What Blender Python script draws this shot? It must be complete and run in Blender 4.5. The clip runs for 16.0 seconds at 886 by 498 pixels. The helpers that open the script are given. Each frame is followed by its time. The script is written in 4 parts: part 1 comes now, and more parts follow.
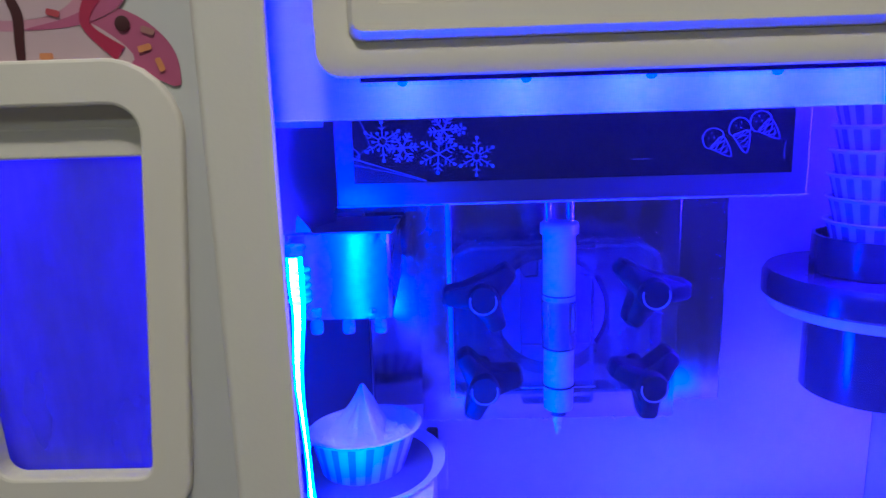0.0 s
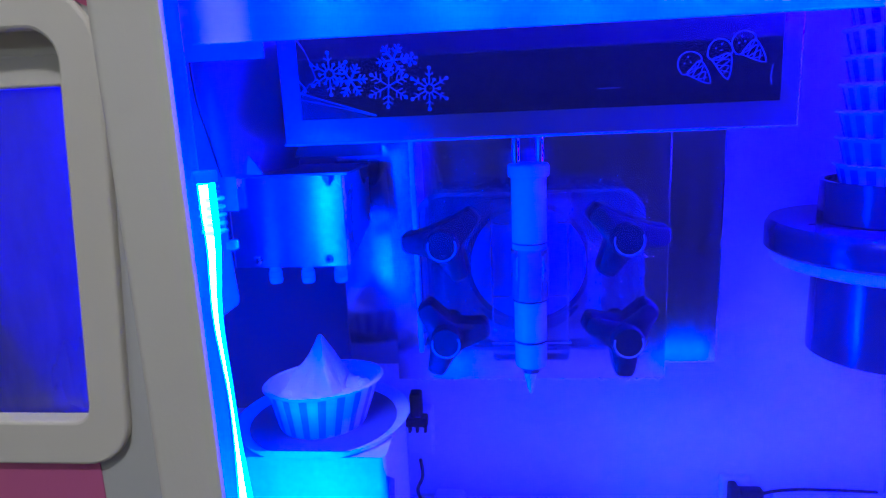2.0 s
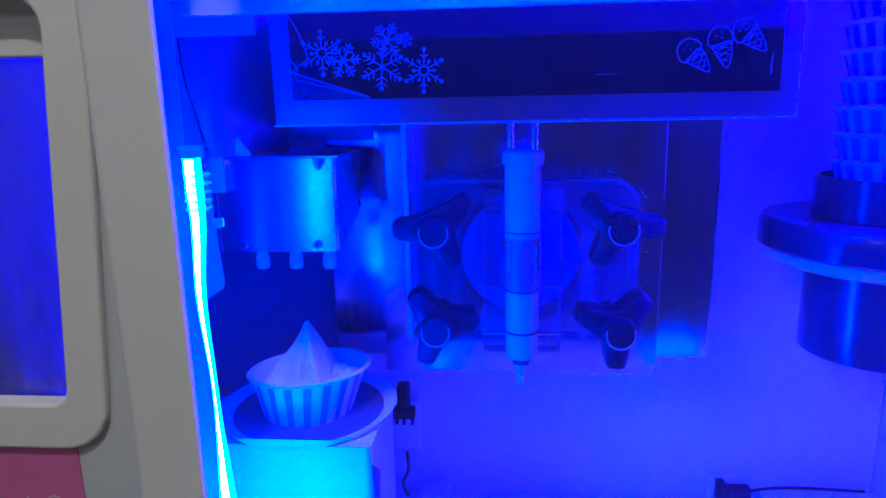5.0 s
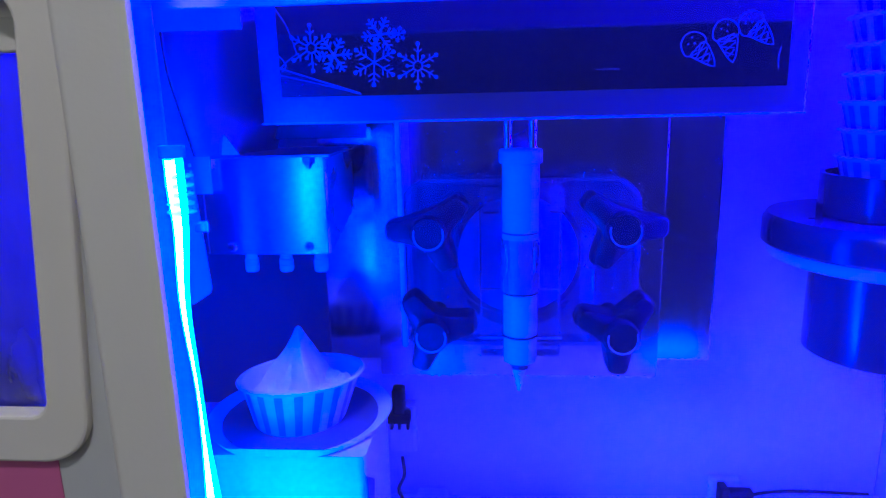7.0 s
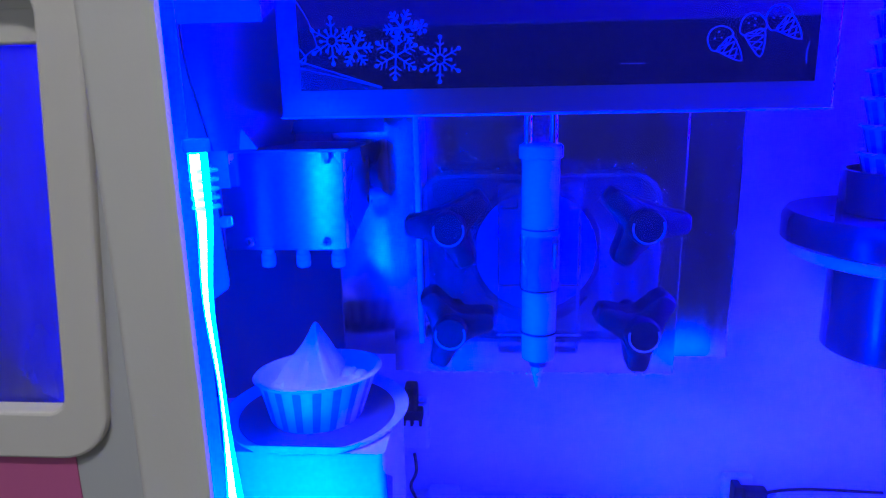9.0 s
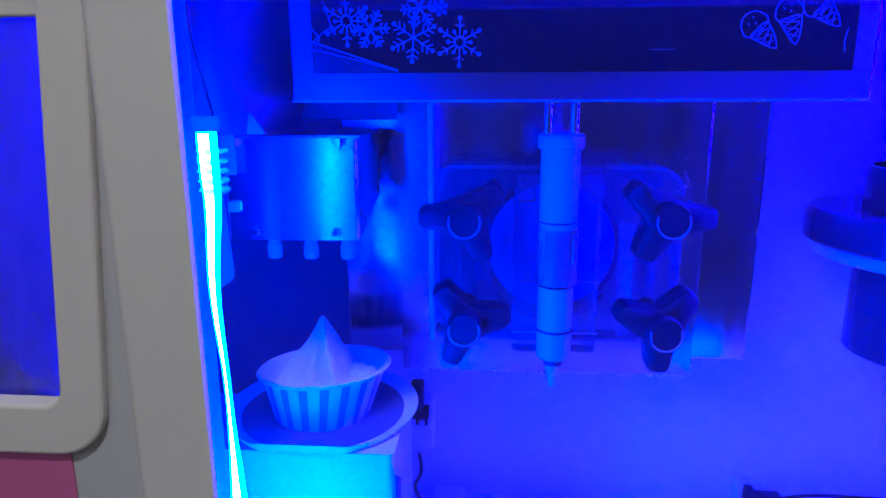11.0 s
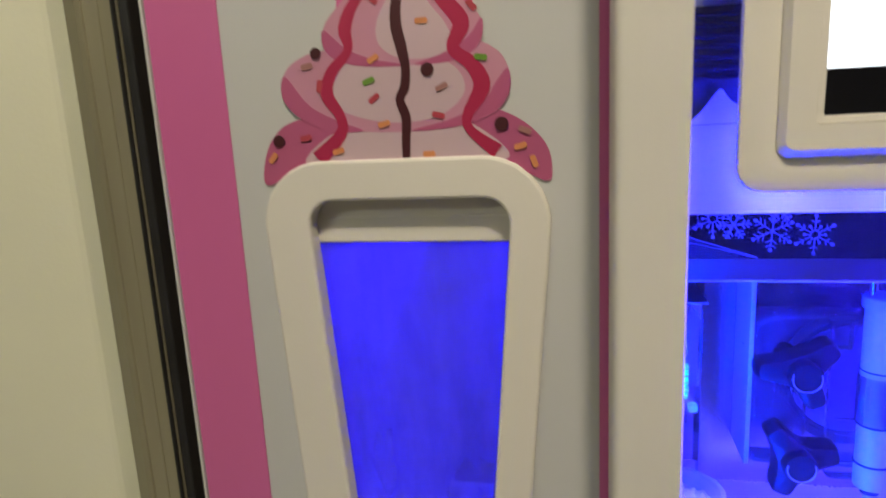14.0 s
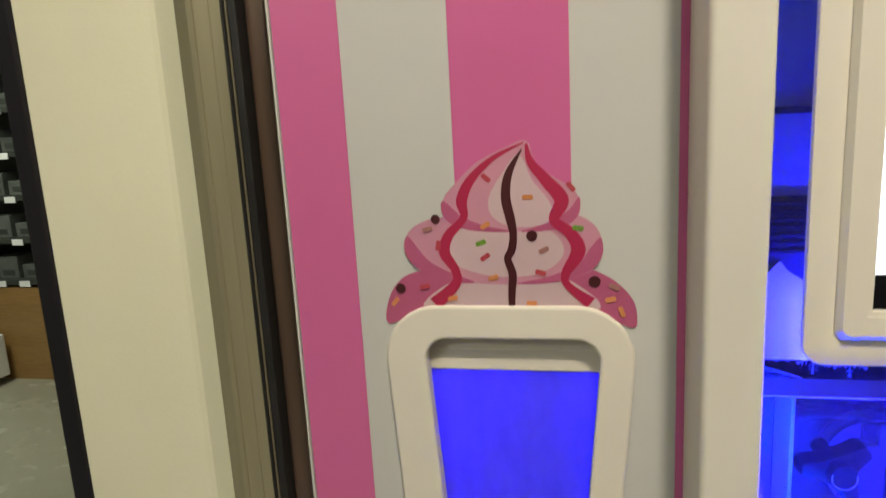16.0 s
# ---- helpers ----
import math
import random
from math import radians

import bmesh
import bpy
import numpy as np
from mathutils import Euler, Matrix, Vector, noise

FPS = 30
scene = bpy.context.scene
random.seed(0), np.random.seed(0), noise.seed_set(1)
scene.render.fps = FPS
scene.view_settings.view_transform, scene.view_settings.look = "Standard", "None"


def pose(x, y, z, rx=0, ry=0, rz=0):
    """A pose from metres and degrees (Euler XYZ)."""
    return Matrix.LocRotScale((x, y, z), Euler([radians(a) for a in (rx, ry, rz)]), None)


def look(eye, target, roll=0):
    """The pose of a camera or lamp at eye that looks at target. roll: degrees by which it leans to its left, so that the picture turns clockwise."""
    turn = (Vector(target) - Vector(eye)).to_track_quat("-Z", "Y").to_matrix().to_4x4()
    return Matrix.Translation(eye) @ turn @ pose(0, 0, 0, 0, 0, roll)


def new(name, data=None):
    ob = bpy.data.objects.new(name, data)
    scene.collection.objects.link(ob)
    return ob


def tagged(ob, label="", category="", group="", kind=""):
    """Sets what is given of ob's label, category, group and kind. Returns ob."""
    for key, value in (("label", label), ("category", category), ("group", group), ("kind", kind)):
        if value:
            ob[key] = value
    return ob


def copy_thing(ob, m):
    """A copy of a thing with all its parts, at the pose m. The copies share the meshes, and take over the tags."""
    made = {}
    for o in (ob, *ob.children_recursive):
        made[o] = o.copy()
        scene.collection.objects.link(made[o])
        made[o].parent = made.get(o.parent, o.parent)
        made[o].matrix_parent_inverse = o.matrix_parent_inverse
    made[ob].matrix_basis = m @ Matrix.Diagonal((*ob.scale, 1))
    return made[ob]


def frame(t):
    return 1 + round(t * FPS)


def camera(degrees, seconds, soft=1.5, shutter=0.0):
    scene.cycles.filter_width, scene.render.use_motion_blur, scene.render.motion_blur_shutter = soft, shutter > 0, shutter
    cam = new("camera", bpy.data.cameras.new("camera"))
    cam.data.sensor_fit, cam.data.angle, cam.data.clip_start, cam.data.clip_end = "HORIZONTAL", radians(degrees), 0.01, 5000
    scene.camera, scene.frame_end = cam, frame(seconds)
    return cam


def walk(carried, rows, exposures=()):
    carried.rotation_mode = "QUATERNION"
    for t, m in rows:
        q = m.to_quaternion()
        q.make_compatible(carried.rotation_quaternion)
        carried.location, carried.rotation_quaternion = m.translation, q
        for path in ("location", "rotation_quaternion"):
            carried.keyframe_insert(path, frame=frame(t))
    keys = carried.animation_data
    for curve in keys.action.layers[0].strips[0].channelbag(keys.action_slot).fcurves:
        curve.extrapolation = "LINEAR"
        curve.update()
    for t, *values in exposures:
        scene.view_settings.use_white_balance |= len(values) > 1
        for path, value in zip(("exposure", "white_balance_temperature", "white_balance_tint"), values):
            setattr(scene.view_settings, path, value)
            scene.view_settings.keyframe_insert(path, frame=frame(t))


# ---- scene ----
cam = camera(69.0, 16.0, 1.5, 0.5)
METRES, EYE, TILT, LEAN, TURN = 0.65, 1.3, 0.0, 0.0, 1.7
ROWS = [
    (0.0, -0.0028, 0.0033, -0.0005, -0.52, -11.17, 1.7),
    (0.5, 0.0449, 0.0133, -0.0065, 0.24, -11.25, 2.17),
    (1.0, 0.0775, -0.0024, -0.0102, 2.2, -11.05, 3.17),
    (1.5, 0.0866, 0.0215, -0.0534, 4.12, -12.53, 2.51),
    (2.0, 0.0995, 0.0439, -0.061, 3.64, -12.38, 2.47),
    (2.5, 0.0897, 0.0458, -0.0585, 3.77, -12.2, 2.58),
    (3.0, 0.0831, 0.0439, -0.0643, 4.07, -12.41, 2.1),
    (3.5, 0.0867, 0.0493, -0.0713, 3.67, -12.92, 1.51),
    (4.0, 0.0965, 0.0506, -0.0744, 3.43, -12.69, 1.24),
    (6.5, 0.0971, 0.0728, -0.0766, 2.57, -12.55, 1.24),
    (7.0, 0.0945, 0.0805, -0.0765, 2.5, -12.84, 1.31),
    (7.5, 0.0949, 0.0841, -0.0805, 2.09, -13.0, 1.21),
    (8.0, 0.0872, 0.0834, -0.0823, 2.43, -12.96, 1.15),
    (8.5, 0.0794, 0.0836, -0.0766, 2.56, -13.22, 1.17),
    (11.0, 0.0537, 0.1123, -0.0896, 2.55, -13.38, 0.2),
    (11.5, 0.0511, 0.1105, -0.1001, 2.52, -14.33, 0.07),
    (12.0, 0.0511, 0.104, -0.0982, 2.58, -14.54, -0.04),
    (12.5, -0.0033, 0.0882, -0.0677, 5.23, -13.28, 0.06),
    (13.0, -0.0452, 0.0578, -0.041, 9.15, -14.69, 2.65),
    (13.5, -0.1283, 0.0174, 0.0156, 10.58, -14.96, 4.14),
    (14.0, -0.2318, -0.0197, 0.1063, 10.34, -11.5, 2.8),
    (14.5, -0.2591, -0.0441, 0.1387, 10.15, -12.45, 2.68),
    (15.0, -0.3356, -0.0829, 0.1717, 9.75, -12.81, 3.12),
    (15.5, -0.3508, -0.1063, 0.2341, 8.76, -12.36, 3.24),
    (16.0, -0.3341, -0.136, 0.2887, 9.74, -10.7, 3.07),
]
# exposure follows the clip's automatic camera
EXPOSURES = [(0.0, 0.0, 5500, 12), (1.5, -0.12, 5100, 17), (3.5, -0.25, 4950, 20), (7.0, -0.22, 4950, 20), (11.0, -0.18, 4950, 23), (12.0, -0.26, 4950, 27),
             (12.5, -0.42, 5150, 27), (13.0, -0.40, 5500, 29), (13.5, -0.10, 5850, 23), (14.0, 0.46, 6300, 12), (14.5, 0.60, 6300, 12), (16.0, 0.68, 6300, 11)]

walk(cam, [(t, pose(0, 0, EYE, TILT, LEAN, TURN) @ pose(METRES * x, METRES * y, METRES * z, 90 + pitch, roll, yaw)) for t, x, y, z, yaw, pitch, roll in ROWS], EXPOSURES)

# ---- world and light ----
world = bpy.data.worlds.new("world")
scene.world = world
world.use_nodes = True
world.node_tree.nodes["Background"].inputs[0].default_value = (1.0, 0.93, 0.8, 1)
world.node_tree.nodes["Background"].inputs[1].default_value = 0.02


def lamp(name, at, target, size, power, colour):
    data = bpy.data.lights.new(name, "AREA")
    data.shape, data.size, data.size_y = "RECTANGLE", size[0], size[1]
    data.energy, data.color = power, colour
    ob = new(name, data)
    ob.matrix_world = look(at, target)
    return ob


WARM = (1.0, 0.88, 0.68)
lamp("hall_light_a", (0.06, -0.50, 2.72), (0.06, -0.50, 0), (0.12, 0.12), 17.6, WARM)
# unseen fill, added to brighten the cream wall and the pillar's left side
lamp("hall_light_b", (-1.7, -1.9, 2.72), (-1.7, -1.9, 0), (0.6, 0.6), 14, (0.96, 1.0, 0.76))
lamp("hall_light_c", (-3.5, 2.0, 2.72), (-3.5, 2.0, 0), (0.6, 0.6), 26, (0.95, 1.0, 0.8))

CYAN_LED = (0.0025, 0.041, 1.0)
BLUE_LED = (0.047, 0.0125, 1.0)


# ---- materials ----
def mat(name, base, rough=0.5, metal=0.0, var=0.08, scale=30.0, bump=0.0, bump_scale=200.0, spec=0.5, coat=0.0,
        stretch=(1, 1, 1), spots=0.0, aniso=False):
    m = bpy.data.materials.new(name)
    m.use_nodes = True
    nt = m.node_tree
    b = nt.nodes["Principled BSDF"]
    b.inputs["Metallic"].default_value = metal
    b.inputs["Specular IOR Level"].default_value = spec
    b.inputs["Coat Weight"].default_value = coat
    tc = nt.nodes.new("ShaderNodeTexCoord")
    mp = nt.nodes.new("ShaderNodeMapping")
    mp.inputs["Scale"].default_value = stretch
    nt.links.new(tc.outputs["Object"], mp.inputs["Vector"])
    n1 = nt.nodes.new("ShaderNodeTexNoise")
    n1.inputs["Scale"].default_value, n1.inputs["Detail"].default_value = scale, 6
    n2 = nt.nodes.new("ShaderNodeTexNoise")
    n2.inputs["Scale"].default_value, n2.inputs["Detail"].default_value = scale * 0.13, 3
    for n in (n1, n2):
        nt.links.new(mp.outputs[0], n.inputs["Vector"])
    add = nt.nodes.new("ShaderNodeMath")
    add.operation = "ADD"
    nt.links.new(n1.outputs[0], add.inputs[0])
    nt.links.new(n2.outputs[0], add.inputs[1])
    ramp = nt.nodes.new("ShaderNodeMapRange")
    ramp.inputs[1].default_value, ramp.inputs[2].default_value = 0.6, 1.4
    ramp.inputs[3].default_value, ramp.inputs[4].default_value = 1 - var, 1 + var
    nt.links.new(add.outputs[0], ramp.inputs[0])
    mul = nt.nodes.new("ShaderNodeVectorMath")
    mul.operation = "SCALE"
    mul.inputs[0].default_value = base
    nt.links.new(ramp.outputs[0], mul.inputs["Scale"])
    nt.links.new(mul.outputs[0], b.inputs["Base Color"])
    rr = nt.nodes.new("ShaderNodeMapRange")
    rr.inputs[1].default_value, rr.inputs[2].default_value = 0.3, 0.7
    rr.inputs[3].default_value, rr.inputs[4].default_value = max(0.02, rough - 0.06), min(1, rough + 0.06)
    nt.links.new(n1.outputs[0], rr.inputs[0])
    nt.links.new(rr.outputs[0], b.inputs["Roughness"])
    if bump:
        n3 = nt.nodes.new("ShaderNodeTexNoise")
        n3.inputs["Scale"].default_value, n3.inputs["Detail"].default_value = bump_scale, 4
        nt.links.new(mp.outputs[0], n3.inputs["Vector"])
        bp = nt.nodes.new("ShaderNodeBump")
        bp.inputs["Strength"].default_value, bp.inputs["Distance"].default_value = bump, 0.002
        nt.links.new(n3.outputs[0], bp.inputs["Height"])
        nt.links.new(bp.outputs[0], b.inputs["Normal"])
    return m


def glow(name, colour, strength):
    m = bpy.data.materials.new(name)
    m.use_nodes = True
    nt = m.node_tree
    nt.nodes.remove(nt.nodes["Principled BSDF"])
    e = nt.nodes.new("ShaderNodeEmission")
    e.inputs[0].default_value, e.inputs[1].default_value = (*colour, 1), strength
    nt.links.new(e.outputs[0], nt.nodes["Material Output"].inputs[0])
    return m


def clear(name, tint=(1, 1, 1), ior=1.45, rough=0.03, haze=0.0, haze_colour=(0.8, 0.8, 0.8), bump=0.0, wave=60.0, through_share=0.5, spread=0.2):
    """Thin clear sheet: what is behind shows through, with a gloss, and with a little milky haze."""
    m = bpy.data.materials.new(name)
    m.use_nodes = True
    nt = m.node_tree
    nt.nodes.remove(nt.nodes["Principled BSDF"])
    tr = nt.nodes.new("ShaderNodeBsdfTransparent")
    tr.inputs[0].default_value = (*tint, 1)
    gl = nt.nodes.new("ShaderNodeBsdfGlossy")
    gl.inputs["Roughness"].default_value = rough
    fr = nt.nodes.new("ShaderNodeFresnel")
    fr.inputs[0].default_value = ior
    mix = nt.nodes.new("ShaderNodeMixShader")
    nt.links.new(fr.outputs[0], mix.inputs[0])
    first = tr
    if haze:
        df = nt.nodes.new("ShaderNodeBsdfDiffuse")
        df.inputs[0].default_value = (*haze_colour, 1)
        tl = nt.nodes.new("ShaderNodeBsdfTranslucent")
        tl.inputs[0].default_value = (*haze_colour, 1)
        half = nt.nodes.new("ShaderNodeMixShader")
        half.inputs[0].default_value = through_share
        nt.links.new(df.outputs[0], half.inputs[1])
        nt.links.new(tl.outputs[0], half.inputs[2])
        hz = nt.nodes.new("ShaderNodeMixShader")
        n = nt.nodes.new("ShaderNodeTexNoise")
        n.inputs["Scale"].default_value, n.inputs["Detail"].default_value = 14, 5
        tc = nt.nodes.new("ShaderNodeTexCoord")
        mp = nt.nodes.new("ShaderNodeMapping")
        mp.inputs["Scale"].default_value = (1, 1, 0.35)
        nt.links.new(tc.outputs["Object"], mp.inputs[0])
        nt.links.new(mp.outputs[0], n.inputs["Vector"])
        rg = nt.nodes.new("ShaderNodeMapRange")
        rg.inputs[1].default_value, rg.inputs[2].default_value = 0.3, 0.7
        rg.inputs[3].default_value, rg.inputs[4].default_value = haze * (1 - spread), min(1.0, haze * (1 + spread))
        nt.links.new(n.outputs[0], rg.inputs[0])
        nt.links.new(rg.outputs[0], hz.inputs[0])
        nt.links.new(tr.outputs[0], hz.inputs[1])
        nt.links.new(half.outputs[0], hz.inputs[2])
        first = hz
    if bump:
        n = nt.nodes.new("ShaderNodeTexNoise")
        n.inputs["Scale"].default_value = wave
        bp = nt.nodes.new("ShaderNodeBump")
        bp.inputs["Strength"].default_value, bp.inputs["Distance"].default_value = bump, 0.003
        nt.links.new(n.outputs[0], bp.inputs["Height"])
        nt.links.new(bp.outputs[0], gl.inputs["Normal"])
    nt.links.new(first.outputs[0], mix.inputs[1])
    nt.links.new(gl.outputs[0], mix.inputs[2])
    nt.links.new(mix.outputs[0], nt.nodes["Material Output"].inputs[0])
    return m


M_CREAM = mat("cream_plastic", (0.74, 0.70, 0.60), 0.42, var=0.03, scale=9, bump=0.04, bump_scale=420)
M_PILLAR = mat("cream_paint", (0.72, 0.69, 0.60), 0.40, var=0.04, scale=7, bump=0.05, bump_scale=300)
M_PANEL = mat("white_vinyl", (0.55, 0.55, 0.52), 0.38, var=0.03, scale=5, bump=0.03, bump_scale=260)
M_PINK = mat("pink_vinyl", (0.60, 0.135, 0.32), 0.36, var=0.05, scale=6, bump=0.03, bump_scale=260)
M_WHITE = mat("white_sheet", (0.78, 0.78, 0.80), 0.34, var=0.05, scale=8, bump=0.03, bump_scale=120)
M_BOARD = mat("white_board", (0.76, 0.76, 0.78), 0.40, var=0.05, scale=8)
M_LINER = mat("white_liner", (0.72, 0.72, 0.75), 0.20, var=0.06, scale=6, bump=0.012, bump_scale=26)
M_DARK = mat("dark_board", (0.05, 0.05, 0.06), 0.45, var=0.2, scale=14)
M_BLACK = mat("black_plastic", (0.014, 0.013, 0.016), 0.52, var=0.2, scale=40, spec=0.22, bump=0.1, bump_scale=500)
M_GLASSBLACK = mat("black_glass", (0.006, 0.006, 0.008), 0.05, var=0.1, scale=20)
M_STEEL = mat("brushed_steel", (0.42, 0.42, 0.46), 0.46, 1.0, var=0.03, scale=12)
M_STEEL_H = mat("brushed_steel_flat", (0.42, 0.43, 0.46), 0.33, 1.0, var=0.03, scale=12)
M_STEEL_BODY = mat("body_steel", (0.46, 0.45, 0.52), 0.17, 1.0, var=0.05, scale=22, stretch=(5, 5, 0.25))
M_PLATE = mat("fogged_steel", (0.42, 0.40, 0.48), 0.20, 1.0, var=0.06, scale=16, stretch=(3, 3, 0.5), bump=0.05, bump_scale=500)
M_STEEL_CASE = mat("case_steel", (0.80, 0.79, 0.84), 0.255, 1.0, var=0.04, scale=14)
M_MAT = mat("dark_mat", (0.075, 0.07, 0.085), 0.65, var=0.25, scale=60, bump=0.1, bump_scale=300)
M_PISTON = mat("piston_plastic", (0.62, 0.61, 0.65), 0.32, var=0.05, scale=24)
M_CHROME = mat("chrome", (0.75, 0.76, 0.78), 0.08, 1.0, var=0.04, scale=30)
M_TUBE = mat("grey_pvc", (0.045, 0.042, 0.052), 0.17, var=0.12, scale=16, bump=0.03, bump_scale=200)
M_MAST = mat("dark_mast", (0.10, 0.09, 0.12), 0.5, var=0.15, scale=14)
# white return sheet; the strip's azure light is put into its colour
M_RETURN = mat("azure_lit_white", (0.20, 0.58, 0.72), 0.4, var=0.05, scale=12)
M_MILK = mat("milky_plastic", (0.78, 0.76, 0.80), 0.35, var=0.05, scale=24)
M_CREAMICE = mat("ice_cream", (0.80, 0.79, 0.77), 0.55, var=0.05, scale=90, bump=0.35, bump_scale=420)
M_CUP = mat("white_paper", (0.80, 0.79, 0.78), 0.55, var=0.04, scale=60, bump=0.05, bump_scale=400)
M_CUPSTRIPE = mat("striped_print", (0.30, 0.26, 0.42), 0.55, var=0.06, scale=60)
M_PRINT = mat("white_print", (0.36, 0.33, 0.38), 0.6, var=0.15, scale=80)
M_SEAL = mat("dark_rubber", (0.02, 0.02, 0.022), 0.5, var=0.2, scale=60)
M_GASKET = mat("black_gasket", (0.015, 0.014, 0.013), 0.5, var=0.3, scale=30)
M_WALL = mat("cream_wall", (0.84, 0.82, 0.60), 0.6, var=0.06, scale=4, bump=0.12, bump_scale=180)
M_OLIVE = mat("champagne_profile", (0.34, 0.31, 0.20), 0.36, 0.35, var=0.12, scale=10, stretch=(6, 6, 0.4))
M_BROWN = mat("brown_metal", (0.16, 0.105, 0.075), 0.32, 0.4, var=0.25, scale=9, stretch=(5, 5, 0.5))
M_FLOOR = mat("floor_tile", (0.30, 0.29, 0.22), 0.25, var=0.12, scale=6)
M_CEIL = mat("ceiling_paint", (0.72, 0.70, 0.64), 0.8, var=0.04, scale=3)
M_SHOP = mat("shop_wall", (0.40, 0.38, 0.32), 0.7, var=0.1, scale=3)
M_WOOD = mat("brown_wood", (0.26, 0.15, 0.05), 0.45, var=0.2, scale=12, stretch=(1, 1, 8))
M_SHELF = mat("dark_shelf", (0.035, 0.04, 0.035), 0.5, var=0.3, scale=8)
M_GOODS = mat("grey_goods", (0.10, 0.11, 0.10), 0.4, var=0.6, scale=10)
M_TAG = mat("white_tag", (0.75, 0.76, 0.75), 0.5, var=0.05)
M_LED = glow("led_strip", CYAN_LED, 310)
M_LEDTAIL = glow("led_strip_tail", CYAN_LED, 720)
M_LEDBLUE = glow("led_strip_blue", BLUE_LED, 900)
M_LEDTOP = glow("led_module", (0.027, 0.025, 1.0), 2600)
M_LEDLENS = glow("led_lens", (0.0, 0.30, 1.0), 0.9)
M_LEDCORE = glow("led_core", (0.9, 1.0, 1.0), 3.0)
M_LEDCHAMBER = glow("led_chamber", (0.026, 0.013, 1.0), 76)
M_LEDBASE = glow("led_base", (0.004, 0.080, 1.0), 17)
M_SCREEN = glow("screen_white", (0.96, 1.0, 1.0), 1.5)
M_HALL = glow("hall_diffuser", (1.0, 0.88, 0.66), 3.0)
# the pane's faint haze stands in for veiling glare of the lens
M_PANE = clear("window_pane", (0.78, 0.80, 1.0), 1.35, 0.01, haze=0.006)
M_ACRYL = clear("clear_acrylic", (0.86, 0.87, 0.97), 1.45, 0.05, haze=0.11, bump=0.25, wave=70)
M_CONNECT = clear("clear_connector", (0.7, 0.95, 1.0), 1.45, 0.15, haze=0.5, haze_colour=(0.7, 0.9, 0.9), through_share=0.7)
M_FILM = clear("clear_film", (0.95, 0.95, 1.0), 1.5, 0.12, haze=0.10, bump=0.5, wave=150)
M_RIM = clear("polished_edge", (0.92, 0.92, 1.0), 1.5, 0.10, haze=0.26, bump=0.4, wave=180, spread=0.6)
M_FROST = clear("frosted_hatch", (0.9, 0.9, 1.0), 1.45, 0.10, haze=0.62, haze_colour=(0.42, 0.40, 0.66), bump=0.1, through_share=0.88, spread=0.55)
# colours of the printed swirl
M_ICE = mat("print_pale_pink", (0.54, 0.25, 0.33), 0.4, var=0.08, scale=16)
M_ICE_MID = mat("print_mid_pink", (0.44, 0.10, 0.20), 0.4, var=0.08, scale=16)
M_ICE_LIGHT = mat("print_light", (0.56, 0.41, 0.43), 0.4, var=0.06, scale=16)
M_RED = mat("print_crimson", (0.40, 0.02, 0.07), 0.4, var=0.1, scale=16)
M_CHOC = mat("print_chocolate", (0.06, 0.012, 0.015), 0.4, var=0.1, scale=16)
M_SP_RED = mat("print_sprinkle_red", (0.45, 0.06, 0.08), 0.4)
M_SP_GREEN = mat("print_sprinkle_green", (0.16, 0.30, 0.04), 0.4)
M_SP_ORANGE = mat("print_sprinkle_orange", (0.62, 0.24, 0.09), 0.4)
M_SP_BROWN = mat("print_sprinkle_brown", (0.34, 0.16, 0.14), 0.4)
M_TEXT = mat("print_red_letter", (0.34, 0.02, 0.05), 0.4)
M_TEXTRIM = mat("print_pale_rim", (0.62, 0.40, 0.45), 0.4)


# ---- mesh helpers ----
def link(name, bm, material, parent=None, label="", smooth=False):
    me = bpy.data.meshes.new(name)
    bmesh.ops.recalc_face_normals(bm, faces=bm.faces)
    bm.to_mesh(me)
    bm.free()
    me.materials.append(material)
    if smooth:
        me.polygons.foreach_set("use_smooth", [True] * len(me.polygons))
        me.set_sharp_from_angle(angle=radians(40))
    ob = new(name, me)
    ob.parent = parent
    if label:
        ob["label"] = label
    return ob


def part(name, bm, material, parent, label="", smooth=False):
    return link(name, bm, material, parent, label, smooth)


def thing(name, label, category, group=""):
    return tagged(new(name), label, category, group)


def structure(ob, label, category):
    return tagged(ob, label, category, kind="structure")


def box(x0, x1, y0, y1, z0, z1, bevel=0.0, seg=2, bm=None):
    own = bmesh.new()
    bmesh.ops.create_cube(own, size=1.0, matrix=Matrix.Translation(((x0 + x1) / 2, (y0 + y1) / 2, (z0 + z1) / 2))
                          @ Matrix.Diagonal((x1 - x0, y1 - y0, z1 - z0, 1)))
    if bevel:
        bmesh.ops.bevel(own, geom=own.edges[:], offset=bevel, segments=seg, affect="EDGES", profile=0.5)
    return join(bm, own)


def join(bm, own):
    if bm is None:
        return own
    me = bpy.data.meshes.new("tmp")
    own.to_mesh(me)
    own.free()
    bm.from_mesh(me)
    bpy.data.meshes.remove(me)
    return bm


